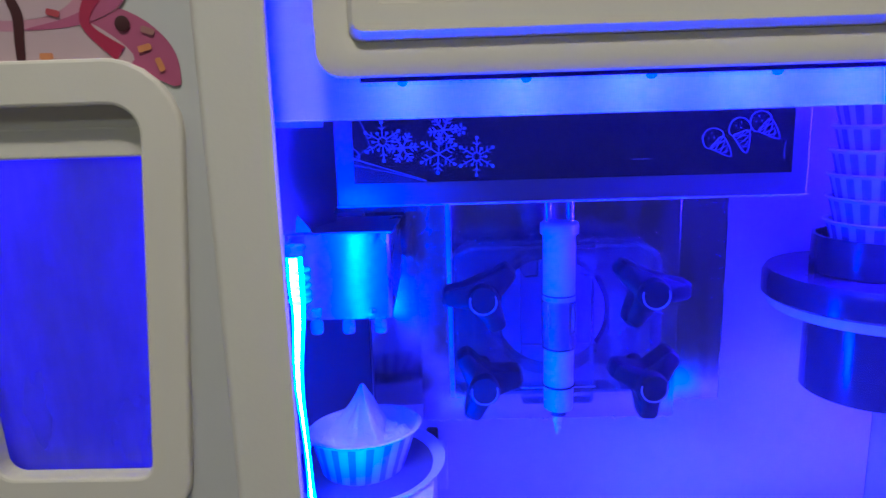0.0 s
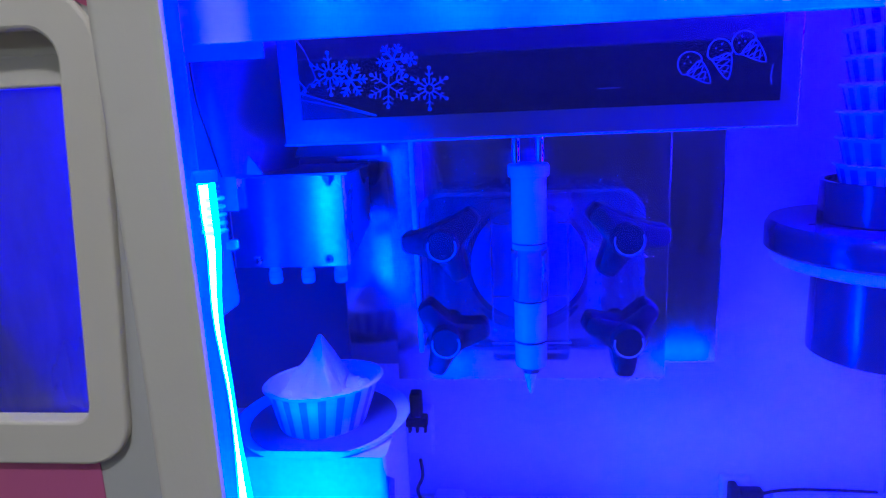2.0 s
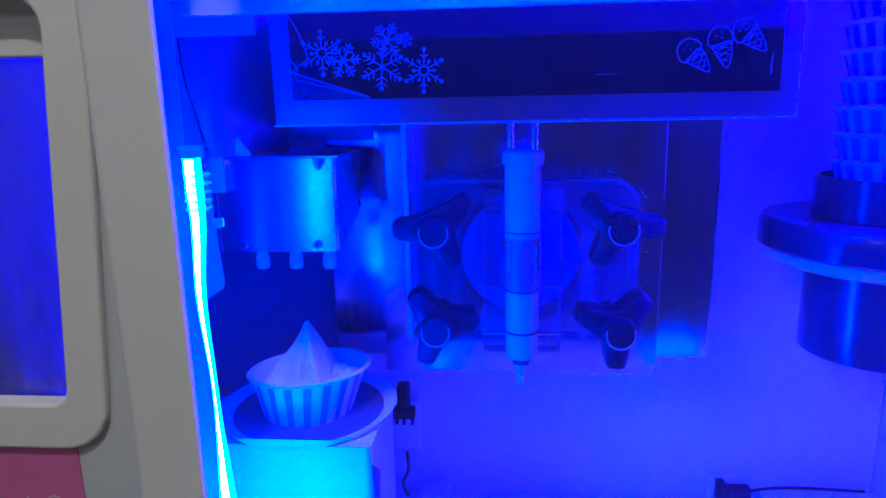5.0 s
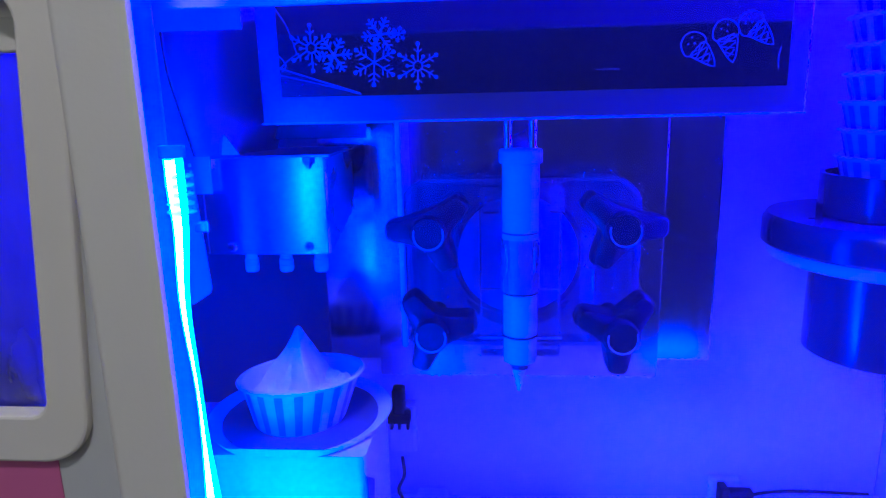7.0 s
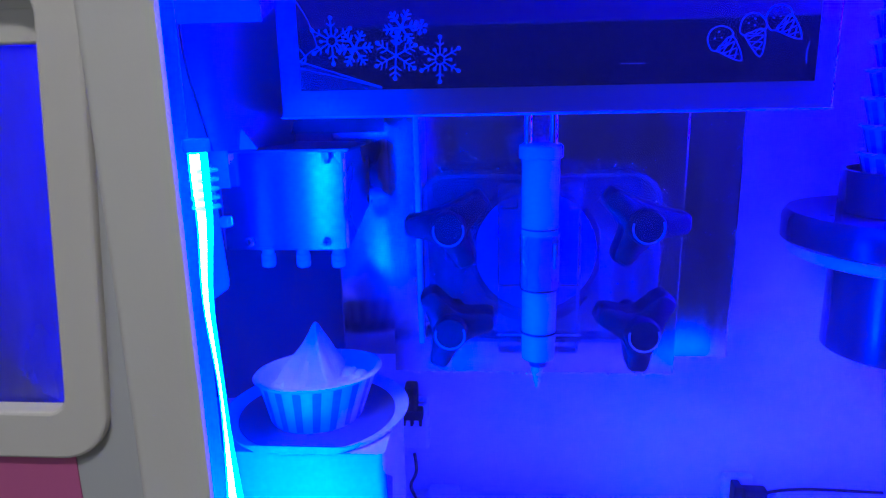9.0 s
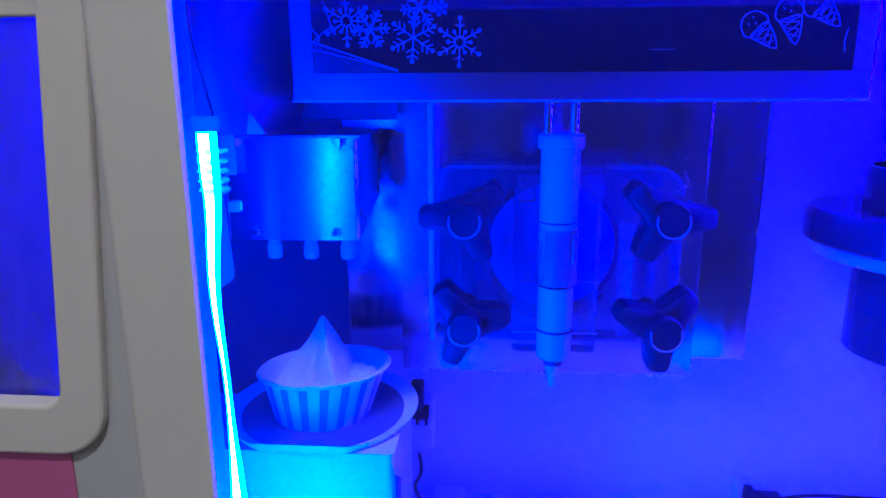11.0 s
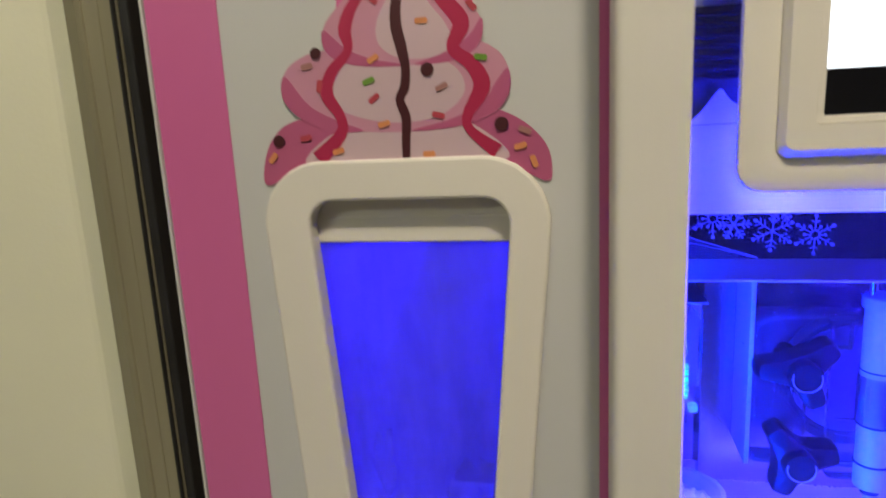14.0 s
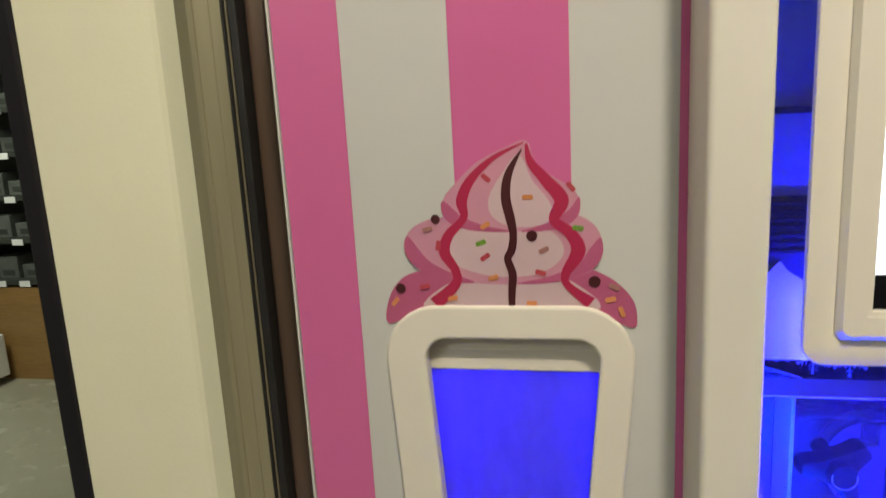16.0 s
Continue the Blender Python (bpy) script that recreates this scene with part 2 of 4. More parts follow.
def lathe(profile, centre, seg=40, axis="z", bm=None, wob=None):
    """Turn (radius, height) pairs about an axis through centre."""
    own = bmesh.new()
    rings = []
    for r, h in profile:
        ring = []
        for k in range(seg):
            a = 2 * math.pi * k / seg
            rr = r * (wob(a, h) if wob else 1)
            c, s = rr * math.cos(a), rr * math.sin(a)
            p = (c, s, h) if axis == "z" else ((c, h, s) if axis == "y" else (h, c, s))
            ring.append(own.verts.new(Vector(centre) + Vector(p)))
        rings.append(ring)
    for a, b in zip(rings, rings[1:]):
        for k in range(seg):
            own.faces.new((a[k], a[(k + 1) % seg], b[(k + 1) % seg], b[k]))
    if profile[0][0] > 1e-6:
        own.faces.new(rings[0][::-1])
    if profile[-1][0] > 1e-6:
        own.faces.new(rings[-1])
    bmesh.ops.remove_doubles(own, verts=own.verts[:], dist=1e-6)
    return join(bm, own)


def smooth_line(points, closed=False, steps=8):
    """Catmull-Rom through a few points."""
    n = len(points)
    out = []
    for i in range(n if closed else n - 1):
        p = [points[(i + k - 1) % n] if closed else points[min(max(i + k - 1, 0), n - 1)] for k in range(4)]
        p = [Vector(q) for q in p]
        for s in range(steps):
            t = s / steps
            out.append(0.5 * (2 * p[1] + (p[2] - p[0]) * t + (2 * p[0] - 5 * p[1] + 4 * p[2] - p[3]) * t * t
                              + (3 * p[1] - p[0] - 3 * p[2] + p[3]) * t ** 3))
    if not closed:
        out.append(Vector(points[-1]))
    return out


def slab(outline, y0, y1, bm=None):
    """A flat plate in the xz plane between y0 (front) and y1."""
    own = bmesh.new()
    a = [own.verts.new((p[0], y0, p[1])) for p in outline]
    b = [own.verts.new((p[0], y1, p[1])) for p in outline]
    own.faces.new(a)
    own.faces.new(b[::-1])
    n = len(a)
    for k in range(n):
        own.faces.new((a[k], b[k], b[(k + 1) % n], a[(k + 1) % n]))
    return join(bm, own)


def ribbon(points, widths, y0, y1, bm=None, steps=8):
    """A flat brush stroke in the xz plane with a width at each point."""
    line = smooth_line([(x, z, w) for (x, z), w in zip(points, widths)], False, steps)
    left, right = [], []
    for i, p in enumerate(line):
        d = line[min(i + 1, len(line) - 1)] - line[max(i - 1, 0)]
        d = Vector((d.x, d.y)).normalized()
        n = Vector((-d.y, d.x)) * max(p.z, 1e-4) / 2
        left.append(Vector((p.x, p.y)) + n)
        right.append(Vector((p.x, p.y)) - n)
    own = bmesh.new()
    rows = [[own.verts.new((q.x, y, q.y)) for y in (y0, y1) for q in pair] for pair in zip(left, right)]
    for a, b in zip(rows, rows[1:]):
        own.faces.new((a[0], a[1], b[1], b[0]))
        own.faces.new((a[0], b[0], b[2], a[2]))
        own.faces.new((a[1], a[3], b[3], b[1]))
    return join(bm, own)


def pipe(points, radius, seg=10, bm=None, steps=6, flat=1.0):
    """A round cord through points; radius may be a list."""
    rad = radius if isinstance(radius, (list, tuple)) else [radius] * len(points)
    line = smooth_line([(*p, r) for p, r in zip(points, rad)], False, steps)
    own = bmesh.new()
    rings = []
    for i, p in enumerate(line):
        d = (line[min(i + 1, len(line) - 1)] - line[max(i - 1, 0)]).to_3d().normalized()
        u = d.cross(Vector((0, 1, 0)) if abs(d.y) < 0.9 else Vector((1, 0, 0))).normalized()
        v = d.cross(u)
        rings.append([own.verts.new(p.to_3d() + p[3] * (math.cos(a) * u + flat * math.sin(a) * v))
                      for a in (2 * math.pi * k / seg for k in range(seg))])
    for a, b in zip(rings, rings[1:]):
        for k in range(seg):
            own.faces.new((a[k], a[(k + 1) % seg], b[(k + 1) % seg], b[k]))
    own.faces.new(rings[0][::-1])
    own.faces.new(rings[-1])
    return join(bm, own)


def extrude_z(outline, z0, z1):
    own = bmesh.new()
    rows = [[own.verts.new((p[0], p[1], z)) for p in outline] for z in (z0, z1)]
    own.faces.new(rows[0])
    own.faces.new(rows[1][::-1])
    n = len(outline)
    for k in range(n):
        own.faces.new((rows[0][k], rows[0][(k + 1) % n], rows[1][(k + 1) % n], rows[1][k]))
    return own


def rounded(corners, radii, steps=8):
    """Outline of a polygon with rounded corners."""
    out = []
    n = len(corners)
    for i, r in enumerate(radii):
        p, a, b = Vector(corners[i]), Vector(corners[i - 1]), Vector(corners[(i + 1) % n])
        u, v = (a - p).normalized(), (b - p).normalized()
        half = u.angle(v) / 2
        t = r / math.tan(half)
        c = p + (u + v).normalized() * r / math.sin(half)
        s, e = p + u * t - c, p + v * t - c
        for k in range(steps + 1):
            q = s.lerp(e, k / steps)
            out.append(c + q.normalized() * r)
    return out


def frame_ring(outer, inner, y0, y1, soft=0.003):
    """A flat frame in the xz plane between two outlines of equal length, with eased front edges."""
    own = bmesh.new()

    def shrink(line, other, d):
        return [p + (q - p).normalized() * d for p, q in zip(line, other)]
    loops = [(outer, y1), (outer, y0 + soft), (shrink(outer, inner, soft * 0.3), y0 + soft * 0.3), (shrink(outer, inner, soft), y0),
             (shrink(inner, outer, soft), y0), (shrink(inner, outer, soft * 0.3), y0 + soft * 0.3), (inner, y0 + soft), (inner, y1)]
    rows = [[own.verts.new((p.x, y, p.y)) for p in line] for line, y in loops]
    n = len(outer)
    for a, b in zip(rows, rows[1:] + rows[:1]):
        for k in range(n):
            own.faces.new((a[k], a[(k + 1) % n], b[(k + 1) % n], b[k]))
    return own


# ---- the hall ----
structure(link("floor", box(-6, 4, -5, 5, -0.1, 0.0), M_FLOOR), "greenish beige tiled shop floor", "floor")
structure(link("ceiling", box(-6, 4, -5, 5, 2.8, 2.9), M_CEIL), "plain off-white hall ceiling", "ceiling")
structure(link("wall_south", box(-6, 4, -5.1, -5, 0, 2.8), M_SHOP), "plain beige wall across the hall", "wall")
structure(link("wall_north", box(-6, 4, 5, 5.1, 0, 2.8), M_SHOP), "plain beige wall at the back of the shop", "wall")
structure(link("wall_east", box(4, 4.1, -5, 5, 0, 2.8), M_SHOP), "plain beige side wall of the hall", "wall")
structure(link("wall_west", box(-6.1, -6, -5, 5, 0, 2.8), M_SHOP), "plain beige side wall of the shop", "wall")

# the cream wall beside the machine, with its metal profiles;
# its right end slopes forward to give the soft shadow band by shape
structure(link("wall_1", extrude_z([(-0.783, 0.505), (-0.626, 0.505), (-0.6185, 0.5042), (-0.6120, 0.5015), (-0.5876, 0.4885), (-0.5876, 0.75), (-0.783, 0.75)], 0, 2.8), M_WALL), "cream painted wall beside the vending machine", "wall")
structure(link("wall_2", box(-0.44, 4, 0.80, 0.9, 0, 2.8), M_WALL), "cream wall behind the vending machine", "wall")


# ---- the vending machine's housing ----
machine = thing("vending_machine", "pink and white striped ice cream vending machine with blue lit window", "vending machine")
PANEL = 0.408
hatch_out = rounded([(-0.3768, 1.3438), (-0.1672, 1.3438), (-0.1935, 1.033), (-0.3606, 1.033)], [0.045, 0.045, 0.033, 0.033])
hatch_in = rounded([(-0.3410, 1.316), (-0.1966, 1.316), (-0.2177, 1.065), (-0.3253, 1.065)], [0.018, 0.018, 0.012, 0.012])


def panel_with_hole():
    x0, x1, z0, z1 = -0.452, -0.128, 0.10, 1.95
    hole = [(-0.332, 1.053), (-0.206, 1.053), (-0.182, 1.329), (-0.360, 1.329)]
    edge = [(x0, z0), (x1, z0), (x1, z1), (x0, z1)]
    own = bmesh.new()
    rows = [[own.verts.new((x, y, z)) for x, z in line] for line, y in ((hole, PANEL), (edge, PANEL), (edge, PANEL + 0.012), (hole, PANEL + 0.012))]
    for a, b in zip(rows, rows[1:] + rows[:1]):
        for k in range(4):
            own.faces.new((a[k], a[(k + 1) % 4], b[(k + 1) % 4], b[k]))
    return own


front_panel = part("front_panel", panel_with_hole(), M_PANEL, machine, "white glossy front panel with pink stripes")
for x0, x1, z0, z1 in ((-0.4515, -0.396, 0.10, 1.95), (-0.309, -0.2185, 1.3445, 1.95), (-0.309, -0.2185, 0.10, 1.0325), (-0.1405, -0.128, 0.10, 1.95)):
    part("stripe", box(x0, x1, PANEL - 0.0010, PANEL - 0.0002, z0, z1), M_PINK, front_panel, "pink vinyl stripe")
part("edge_trim", box(-0.4545, -0.4522, PANEL - 0.003, PANEL + 0.02, 0.10, 1.95, 0.0008), M_PANEL, machine)
part("side_panel", box(-0.4545, -0.448, PANEL + 0.0205, 0.78, 0.10, 1.95), M_PANEL, machine)
part("top_panel", box(-0.4545, 0.50, 0.35, 0.78, 1.951, 1.97), M_PANEL, machine)

# pillars at the two sides of the window
pillar = part("pillar", extrude_z(rounded([(-0.1345, 0.337), (-0.096, 0.337), (-0.096, 0.3405), (-0.1240, 0.3405), (-0.1240, 0.4065), (-0.1345, 0.4065)], [0.005, 0.0015, 0.001, 0.001, 0.001, 0.001], 5), 0.10, 1.95), M_PILLAR, machine, "cream painted window pillar", True)
part("pillar", box(0.46, 0.50, 0.337, 0.78, 0.10, 1.95, 0.003), M_PILLAR, machine, "cream painted window pillar")
part("window_rail", box(-0.0958, 0.4598, 0.337, 0.40, 0.10, 0.925, 0.003), M_PILLAR, machine, "cream panel below the window")
part("window_rail", box(-0.0958, 0.4598, 0.337, 0.40, 1.82, 1.95, 0.003), M_PILLAR, machine)
# white sheet, its blue-green colour stands for the strip's light
part("inner_return", box(-0.1238, -0.1222, 0.3410, 0.4064, 0.926, 1.82), M_RETURN, machine, "white sheet inside the pillar, tinted azure for strip light")
pane = part("window_pane", box(-0.1218, 0.4595, 0.3455, 0.3485, 0.9255, 1.8195), M_PANE, machine, "clear front glass")
pane.visible_shadow = False

# inside linings
part("inner_back", box(-0.447, 0.459, 0.69, 0.70, 0.72, 1.94), M_LINER, machine, "white inner back wall")
part("inner_floor", box(-0.447, 0.459, 0.421, 0.689, 0.81, 0.825), M_LINER, machine, "white inner floor")
part("inner_top", box(-0.447, 0.459, 0.421, 0.689, 1.90, 1.92), M_LINER, machine)
board = part("header_board", box(-0.117, 0.459, 0.409, 0.413, 1.3024, 1.80, 0.0008), M_BOARD, machine, "white board above the dispenser with a dark slot")
part("slot", box(-0.086, 0.10, 0.4072, 0.4085, 1.357, 1.426), M_DARK, board, "dark ribbed slot")
for k in range(7):
    part("rib", box(-0.086, 0.10, 0.4062, 0.4071, 1.384 + k * 0.006, 1.3862 + k * 0.006), M_BLACK, board)
part("slot", box(-0.086, 0.10, 0.4072, 0.4085, 1.484, 1.489), M_DARK, board)
part("swirl_print", slab(smooth_line([(-0.088, 1.3575), (-0.080, 1.366), (-0.072, 1.376), (-0.069, 1.3775), (-0.064, 1.371), (-0.054, 1.364), (-0.050, 1.3575)]), 0.4050, 0.4061), M_WHITE, board)

part("edge_lip", box(-0.117, 0.459, 0.4065, 0.4088, 1.3020, 1.3032, 0.0004), M_WHITE, board, "bright folded lower edge")

# pick-up hatch
hatch = part("hatch_frame", frame_ring(hatch_out, hatch_in, 0.4025, PANEL - 0.0002, 0.0022), M_CREAM, machine, "cream rounded hatch frame")
part("hatch_recess", frame_ring([p + (p - Vector((-0.27, 1.19))).normalized() * 0.0035 for p in hatch_in], [p + (p - Vector((-0.27, 1.19))).normalized() * 0.0008 for p in hatch_in], 0.4085, 0.4175, 0.0004), M_CREAM, machine)
part("hatch_door", box(-0.375, -0.165, 0.4205, 0.4235, 1.03, 1.283), M_FROST, machine, "closed frosted sliding hatch glowing blue")
part("hatch_bar", box(-0.375, -0.165, 0.4178, 0.4245, 1.2835, 1.303, 0.0015), M_CREAM, machine, "cream grip bar")
part("hatch_bar", box(-0.375, -0.165, 0.4186, 0.4240, 1.3024, 1.335, 0.0005), M_CREAM, machine)

# order screen
monitor = thing("order_screen", "cream framed touch screen lit white on the machine", "monitor")
ring_out = rounded([(-0.073, 1.80), (0.44, 1.80), (0.44, 1.323), (-0.073, 1.323)], [0.014] * 4)
ring_in = rounded([(-0.055, 1.783), (0.422, 1.783), (0.422, 1.3405), (-0.055, 1.3405)], [0.006] * 4)
part("outer_frame", frame_ring(ring_out, ring_in, 0.340, 0.3450, 0.0015), M_CREAM, monitor, "", True)
lip = rounded([(-0.0520, 1.780), (0.419, 1.780), (0.419, 1.3445), (-0.0520, 1.3445)], [0.005] * 4)
lip_in = rounded([(-0.039, 1.768), (0.407, 1.768), (0.407, 1.357), (-0.039, 1.357)], [0.002] * 4)
own = bmesh.new()
rows = [[own.verts.new((p.x, y, p.y)) for p in line] for line, y in ((ring_in, 0.3445), (ring_in, 0.3396), (lip, 0.3350), (lip_in, 0.3352), (lip_in, 0.343))]
for a, b in zip(rows, rows[1:]):
    for k in range(len(a)):
        own.faces.new((a[k], a[(k + 1) % len(a)], b[(k + 1) % len(a)], b[k]))
part("bezel", own, M_CREAM, monitor)
part("bezel_lip", frame_ring(lip_in, rounded([(-0.035, 1.764), (0.403, 1.764), (0.403, 1.361), (-0.035, 1.361)], [0.001] * 4), 0.3366, 0.343, 0.0008), M_CREAM, monitor)
part("screen", box(-0.036, 0.404, 0.3405, 0.343, 1.3835, 1.765), M_SCREEN, monitor, "bright white display")
part("screen_edge", box(-0.036, 0.404, 0.3400, 0.343, 1.360, 1.3833), M_GLASSBLACK, monitor, "black display edge")
part("rear_case", box(-0.06, 0.43, 0.3485, 0.385, 1.345, 1.79, 0.004), M_BLACK, monitor)

# ---- lights inside ----
strip = thing("led_strip", "glowing blue white led strip inside the pillar", "led strip", "blue led strips")
TUBE_LINE = [(-0.0975, 0.364, 1.226), (-0.0975, 0.364, 1.208), (-0.0974, 0.364, 1.19), (-0.1005, 0.365, 1.15), (-0.0988, 0.366, 1.105), (-0.0982, 0.366, 1.075), (-0.0972, 0.365, 1.045), (-0.0958, 0.363, 1.00), (-0.0955, 0.362, 0.931)]
TUBE_WIDTH = [0.0046, 0.0045, 0.0038, 0.0027, 0.0017, 0.0021, 0.0036, 0.0062, 0.0075]
part("glowing_tube", pipe(TUBE_LINE[:-1], TUBE_WIDTH[:-1], 12), M_LED, strip, "", True)
part("glowing_tail", pipe([(-0.0958, 0.363, 0.9995)] + TUBE_LINE[-1:] + [(-0.086, 0.364, 0.9255), (-0.035, 0.366, 0.925)], [0.0062] + TUBE_WIDTH[-1:] + [0.0090, 0.0090], 12), M_LEDTAIL, strip, "brighter bent tail of the strip", True)
part("diode_line", pipe([(x, y - 0.45 * w, z) for (x, y, z), w in zip(TUBE_LINE, TUBE_WIDTH)], [0.74 * w for w in TUBE_WIDTH], 10), M_LEDCORE, strip, "white hot diode line", True)
part("end_cap", lathe([(0.0065, 0), (0.0065, 0.006), (0.005, 0.0065)], (-0.0975, 0.364, 1.2265), 16), M_CONNECT, strip, "", True)
for k in range(5):
    part("connector_rib", lathe([(0.0060, 0.0), (0.0072, 0.0006), (0.0072, 0.0018), (0.0060, 0.0024)], (-0.0965, 0.366, 1.198 + 0.0045 * k), 16), M_CONNECT, strip, "", True)
part("connector_lug", box(-0.0895, -0.0845, 0.362, 0.368, 1.189, 1.194, 0.0008), M_CONNECT, strip)
for z in (0.966, 0.935):
    part("clip", box(-0.0958, -0.0905, 0.3487, 0.3560, z, z + 0.022, 0.002), M_TUBE, strip)
strip2 = thing("led_strip", "glowing blue white led strip inside the far pillar", "led strip", "blue led strips")
part("glowing_tube", pipe([(0.450, 0.50, 1.72), (0.450, 0.50, 1.3), (0.451, 0.50, 1.15), (0.452, 0.50, 1.0)], [0.0078, 0.0078, 0.006, 0.004], 12), M_LEDBLUE, strip2, "", True)
strip5 = thing("led_strip", "short blue led strip along the window sill", "led strip", "blue led strips")
part("glowing_tube", pipe([(0.262, 0.366, 0.9325), (0.29, 0.366, 0.9325), (0.318, 0.366, 0.9325)], 0.010, 16), M_LEDBASE, strip5, "", True)
strip3 = thing("led_strip", "row of blue led modules behind the screen", "led strip", "blue led strips")
part("carrier", box(-0.055, 0.44, 0.3705, 0.3735, 1.3222, 1.3448), M_DARK, strip3, "dark module carrier")
for k in range(7):
    part("led_module", box(-0.0355 + k * 0.069, -0.0275 + k * 0.069, 0.3757, 0.3830, 1.3232, 1.3262, 0.001), M_LEDTOP, strip3)
    part("lens", lathe([(0.0, 0.0), (0.0026, 0.0), (0.0026, 0.002), (0.0, 0.002)], (-0.0315 + k * 0.069, 0.3715, 1.3222), 16, "y"), M_LEDLENS, strip3, "half hidden glowing lens")
strip4 = thing("led_strip", "blue led strip above the pick-up chamber", "led strip", "blue led strips")
part("glowing_tube", pipe([(-0.40, 0.455, 1.42), (-0.32, 0.455, 1.42), (-0.24, 0.455, 1.42)], 0.006, 12), M_LEDCHAMBER, strip4, "", True)

# ---- soft-serve unit ----
unit = thing("soft_serve_machine", "steel soft serve unit with clear front door and black knobs", "ice cream machine")
part("body", box(-0.093, 0.255, 0.615, 0.6895, 1.017, 1.32, 0.002), M_STEEL_BODY, unit, "brushed steel body")
part("front_plate", box(-0.042, 0.204, 0.598, 0.6146, 1.009, 1.236, 0.0004), M_PLATE, unit, "brushed steel plate beaded with droplets")
hood = part("hood", box(-0.094, 0.258, 0.487, 0.6145, 1.238, 1.318, 0.0015), M_STEEL_H, unit, "steel hood with black glass front")
part("lower_edge", box(-0.094, 0.258, 0.4853, 0.4868, 1.2379, 1.2392, 0.0003), M_WHITE, hood, "bright folded lower edge")
part("black_glass", box(-0.0795, 0.2445, 0.4855, 0.4868, 1.2555, 1.3155), M_GLASSBLACK, hood, "black glass fascia")


def flake(cx, cz, r, kind, turn=0.0):
    bm = bmesh.new()
    r = r * 0.86
    cx = cx - 0.0014
    w = r * (0.048 if kind != 1 else 0.098)
    for k in range(6):
        a = turn + k * math.pi / 3
        d, n = Vector((math.cos(a), math.sin(a))), Vector((-math.sin(a), math.cos(a)))
        c = Vector((cx, cz))

        def bar(p, q, wid):
            u = (q - p).normalized()
            v = Vector((-u.y, u.x)) * wid / 2
            slab([p - v, q - v, q + v, p + v], 0.4849, 0.4854, bm)
        inner = 0.24 * r if kind == 0 else 0
        bar(c + d * inner, c + d * r, w)
        for at, ln in ((0.45, 0.34), (0.7, 0.30)) if kind != 0 else ((0.62, 0.24),):
            for s in (1, -1):
                e = Vector((math.cos(a + s * 0.95), math.sin(a + s * 0.95)))
                bar(c + d * r * at, c + d * r * at + e * r * ln, w * 0.85)
        if kind in (0, 2):
            m = c + d * r * 1.0
            slab([m + Vector((math.cos(t), math.sin(t))) * r * 0.10 for t in (j * math.pi / 4 for j in range(8))], 0.4847, 0.48535, bm)
            if kind == 0:
                m = c + Vector((math.cos(a + math.pi / 6), math.sin(a + math.pi / 6))) * r * 0.5
                slab([m + Vector((math.cos(t), math.sin(t))) * r * 0.08 for t in (j * math.pi / 4 for j in range(8))], 0.4847, 0.48535, bm)
                bar(c + (m - c) * 0.5, m, w * 0.8)
        if kind == 0:
            b2 = a + math.pi / 3
            bar(c + d * inner, c + Vector((math.cos(b2), math.sin(b2))) * inner, w)
    return bm


for cx, cz, r, kind, turn in ((-0.0557, 1.2865, 0.0165, 0, 0.55), (-0.0410, 1.2815, 0.014, 1, 0.05), (-0.0105, 1.2935, 0.0135, 1, 0.1), (0.0020, 1.2935, 0.006, 1, 0.3),
                              (-0.0145, 1.2765, 0.0165, 2, 0.45), (0.0138, 1.2735, 0.016, 0, 0.5)):
    part("snowflake_print", flake(cx, cz, r, kind, turn), M_PRINT, hood, "pale snowflake print")


def cone_print(cx, cz, s, turn):
    bm = bmesh.new()
    m = Matrix.Rotation(turn, 2)

    def at(x, z):
        return Vector((cx, cz)) + m @ Vector((x, z)) * s

    def line(pts, w=0.00055):
        ribbon([at(*p) for p in pts], [w] * len(pts), 0.4848, 0.4854, bm, 4)
    line([(-0.5, 0.0), (0.0, -1.25), (0.5, 0.0), (-0.5, 0.0)])
    line([(-0.5, 0.0), (-0.66, 0.25), (-0.45, 0.75), (0.0, 0.95), (0.45, 0.75), (0.66, 0.25), (0.5, -0.05), (0.25, 0.08), (0.0, -0.08), (-0.25, 0.08), (-0.5, 0.0)])
    for k in range(3):
        t = 0.22 + 0.25 * k
        line([(-0.5 + 0.5 * t, -1.25 * t), (0.5 - 0.5 * (t - 0.2), -1.25 * max(t - 0.2, 0))], 0.00042)
        line([(0.5 - 0.5 * t, -1.25 * t), (-0.5 + 0.5 * (t - 0.2), -1.25 * max(t - 0.2, 0))], 0.00042)
    for x, z in ((-0.2, 0.5), (0.15, 0.6), (0.05, 0.3)):
        line([(x, z), (x + 0.06, z + 0.04)], 0.0008)
    return bm


for cx, cz, turn in ((0.1885, 1.2790, 0.80), (0.2058, 1.2850, 0.30), (0.2225, 1.2905, 0.85)):
    part("cone_print", cone_print(cx, cz, 0.0122, turn), M_PRINT, hood, "pale ice cream cone line print")
film = bmesh.new()
grid = [[film.verts.new((-0.0795 + 0.054 * u, 0.4848 - 0.0022 * math.sin(math.pi * v) * (1 - u), 1.2560 + (0.001 + 0.0185 * (1 - u)) * v)) for u in (0, 0.25, 0.5, 0.75, 1)] for v in (0, 0.2, 0.4, 0.6, 0.8, 1)]
for a, b in zip(grid, grid[1:]):
    for k in range(4):
        film.faces.new((a[k], a[k + 1], b[k + 1], b[k]))
part("loose_film", film, M_FILM, hood, "wrinkled clear protective film", True)
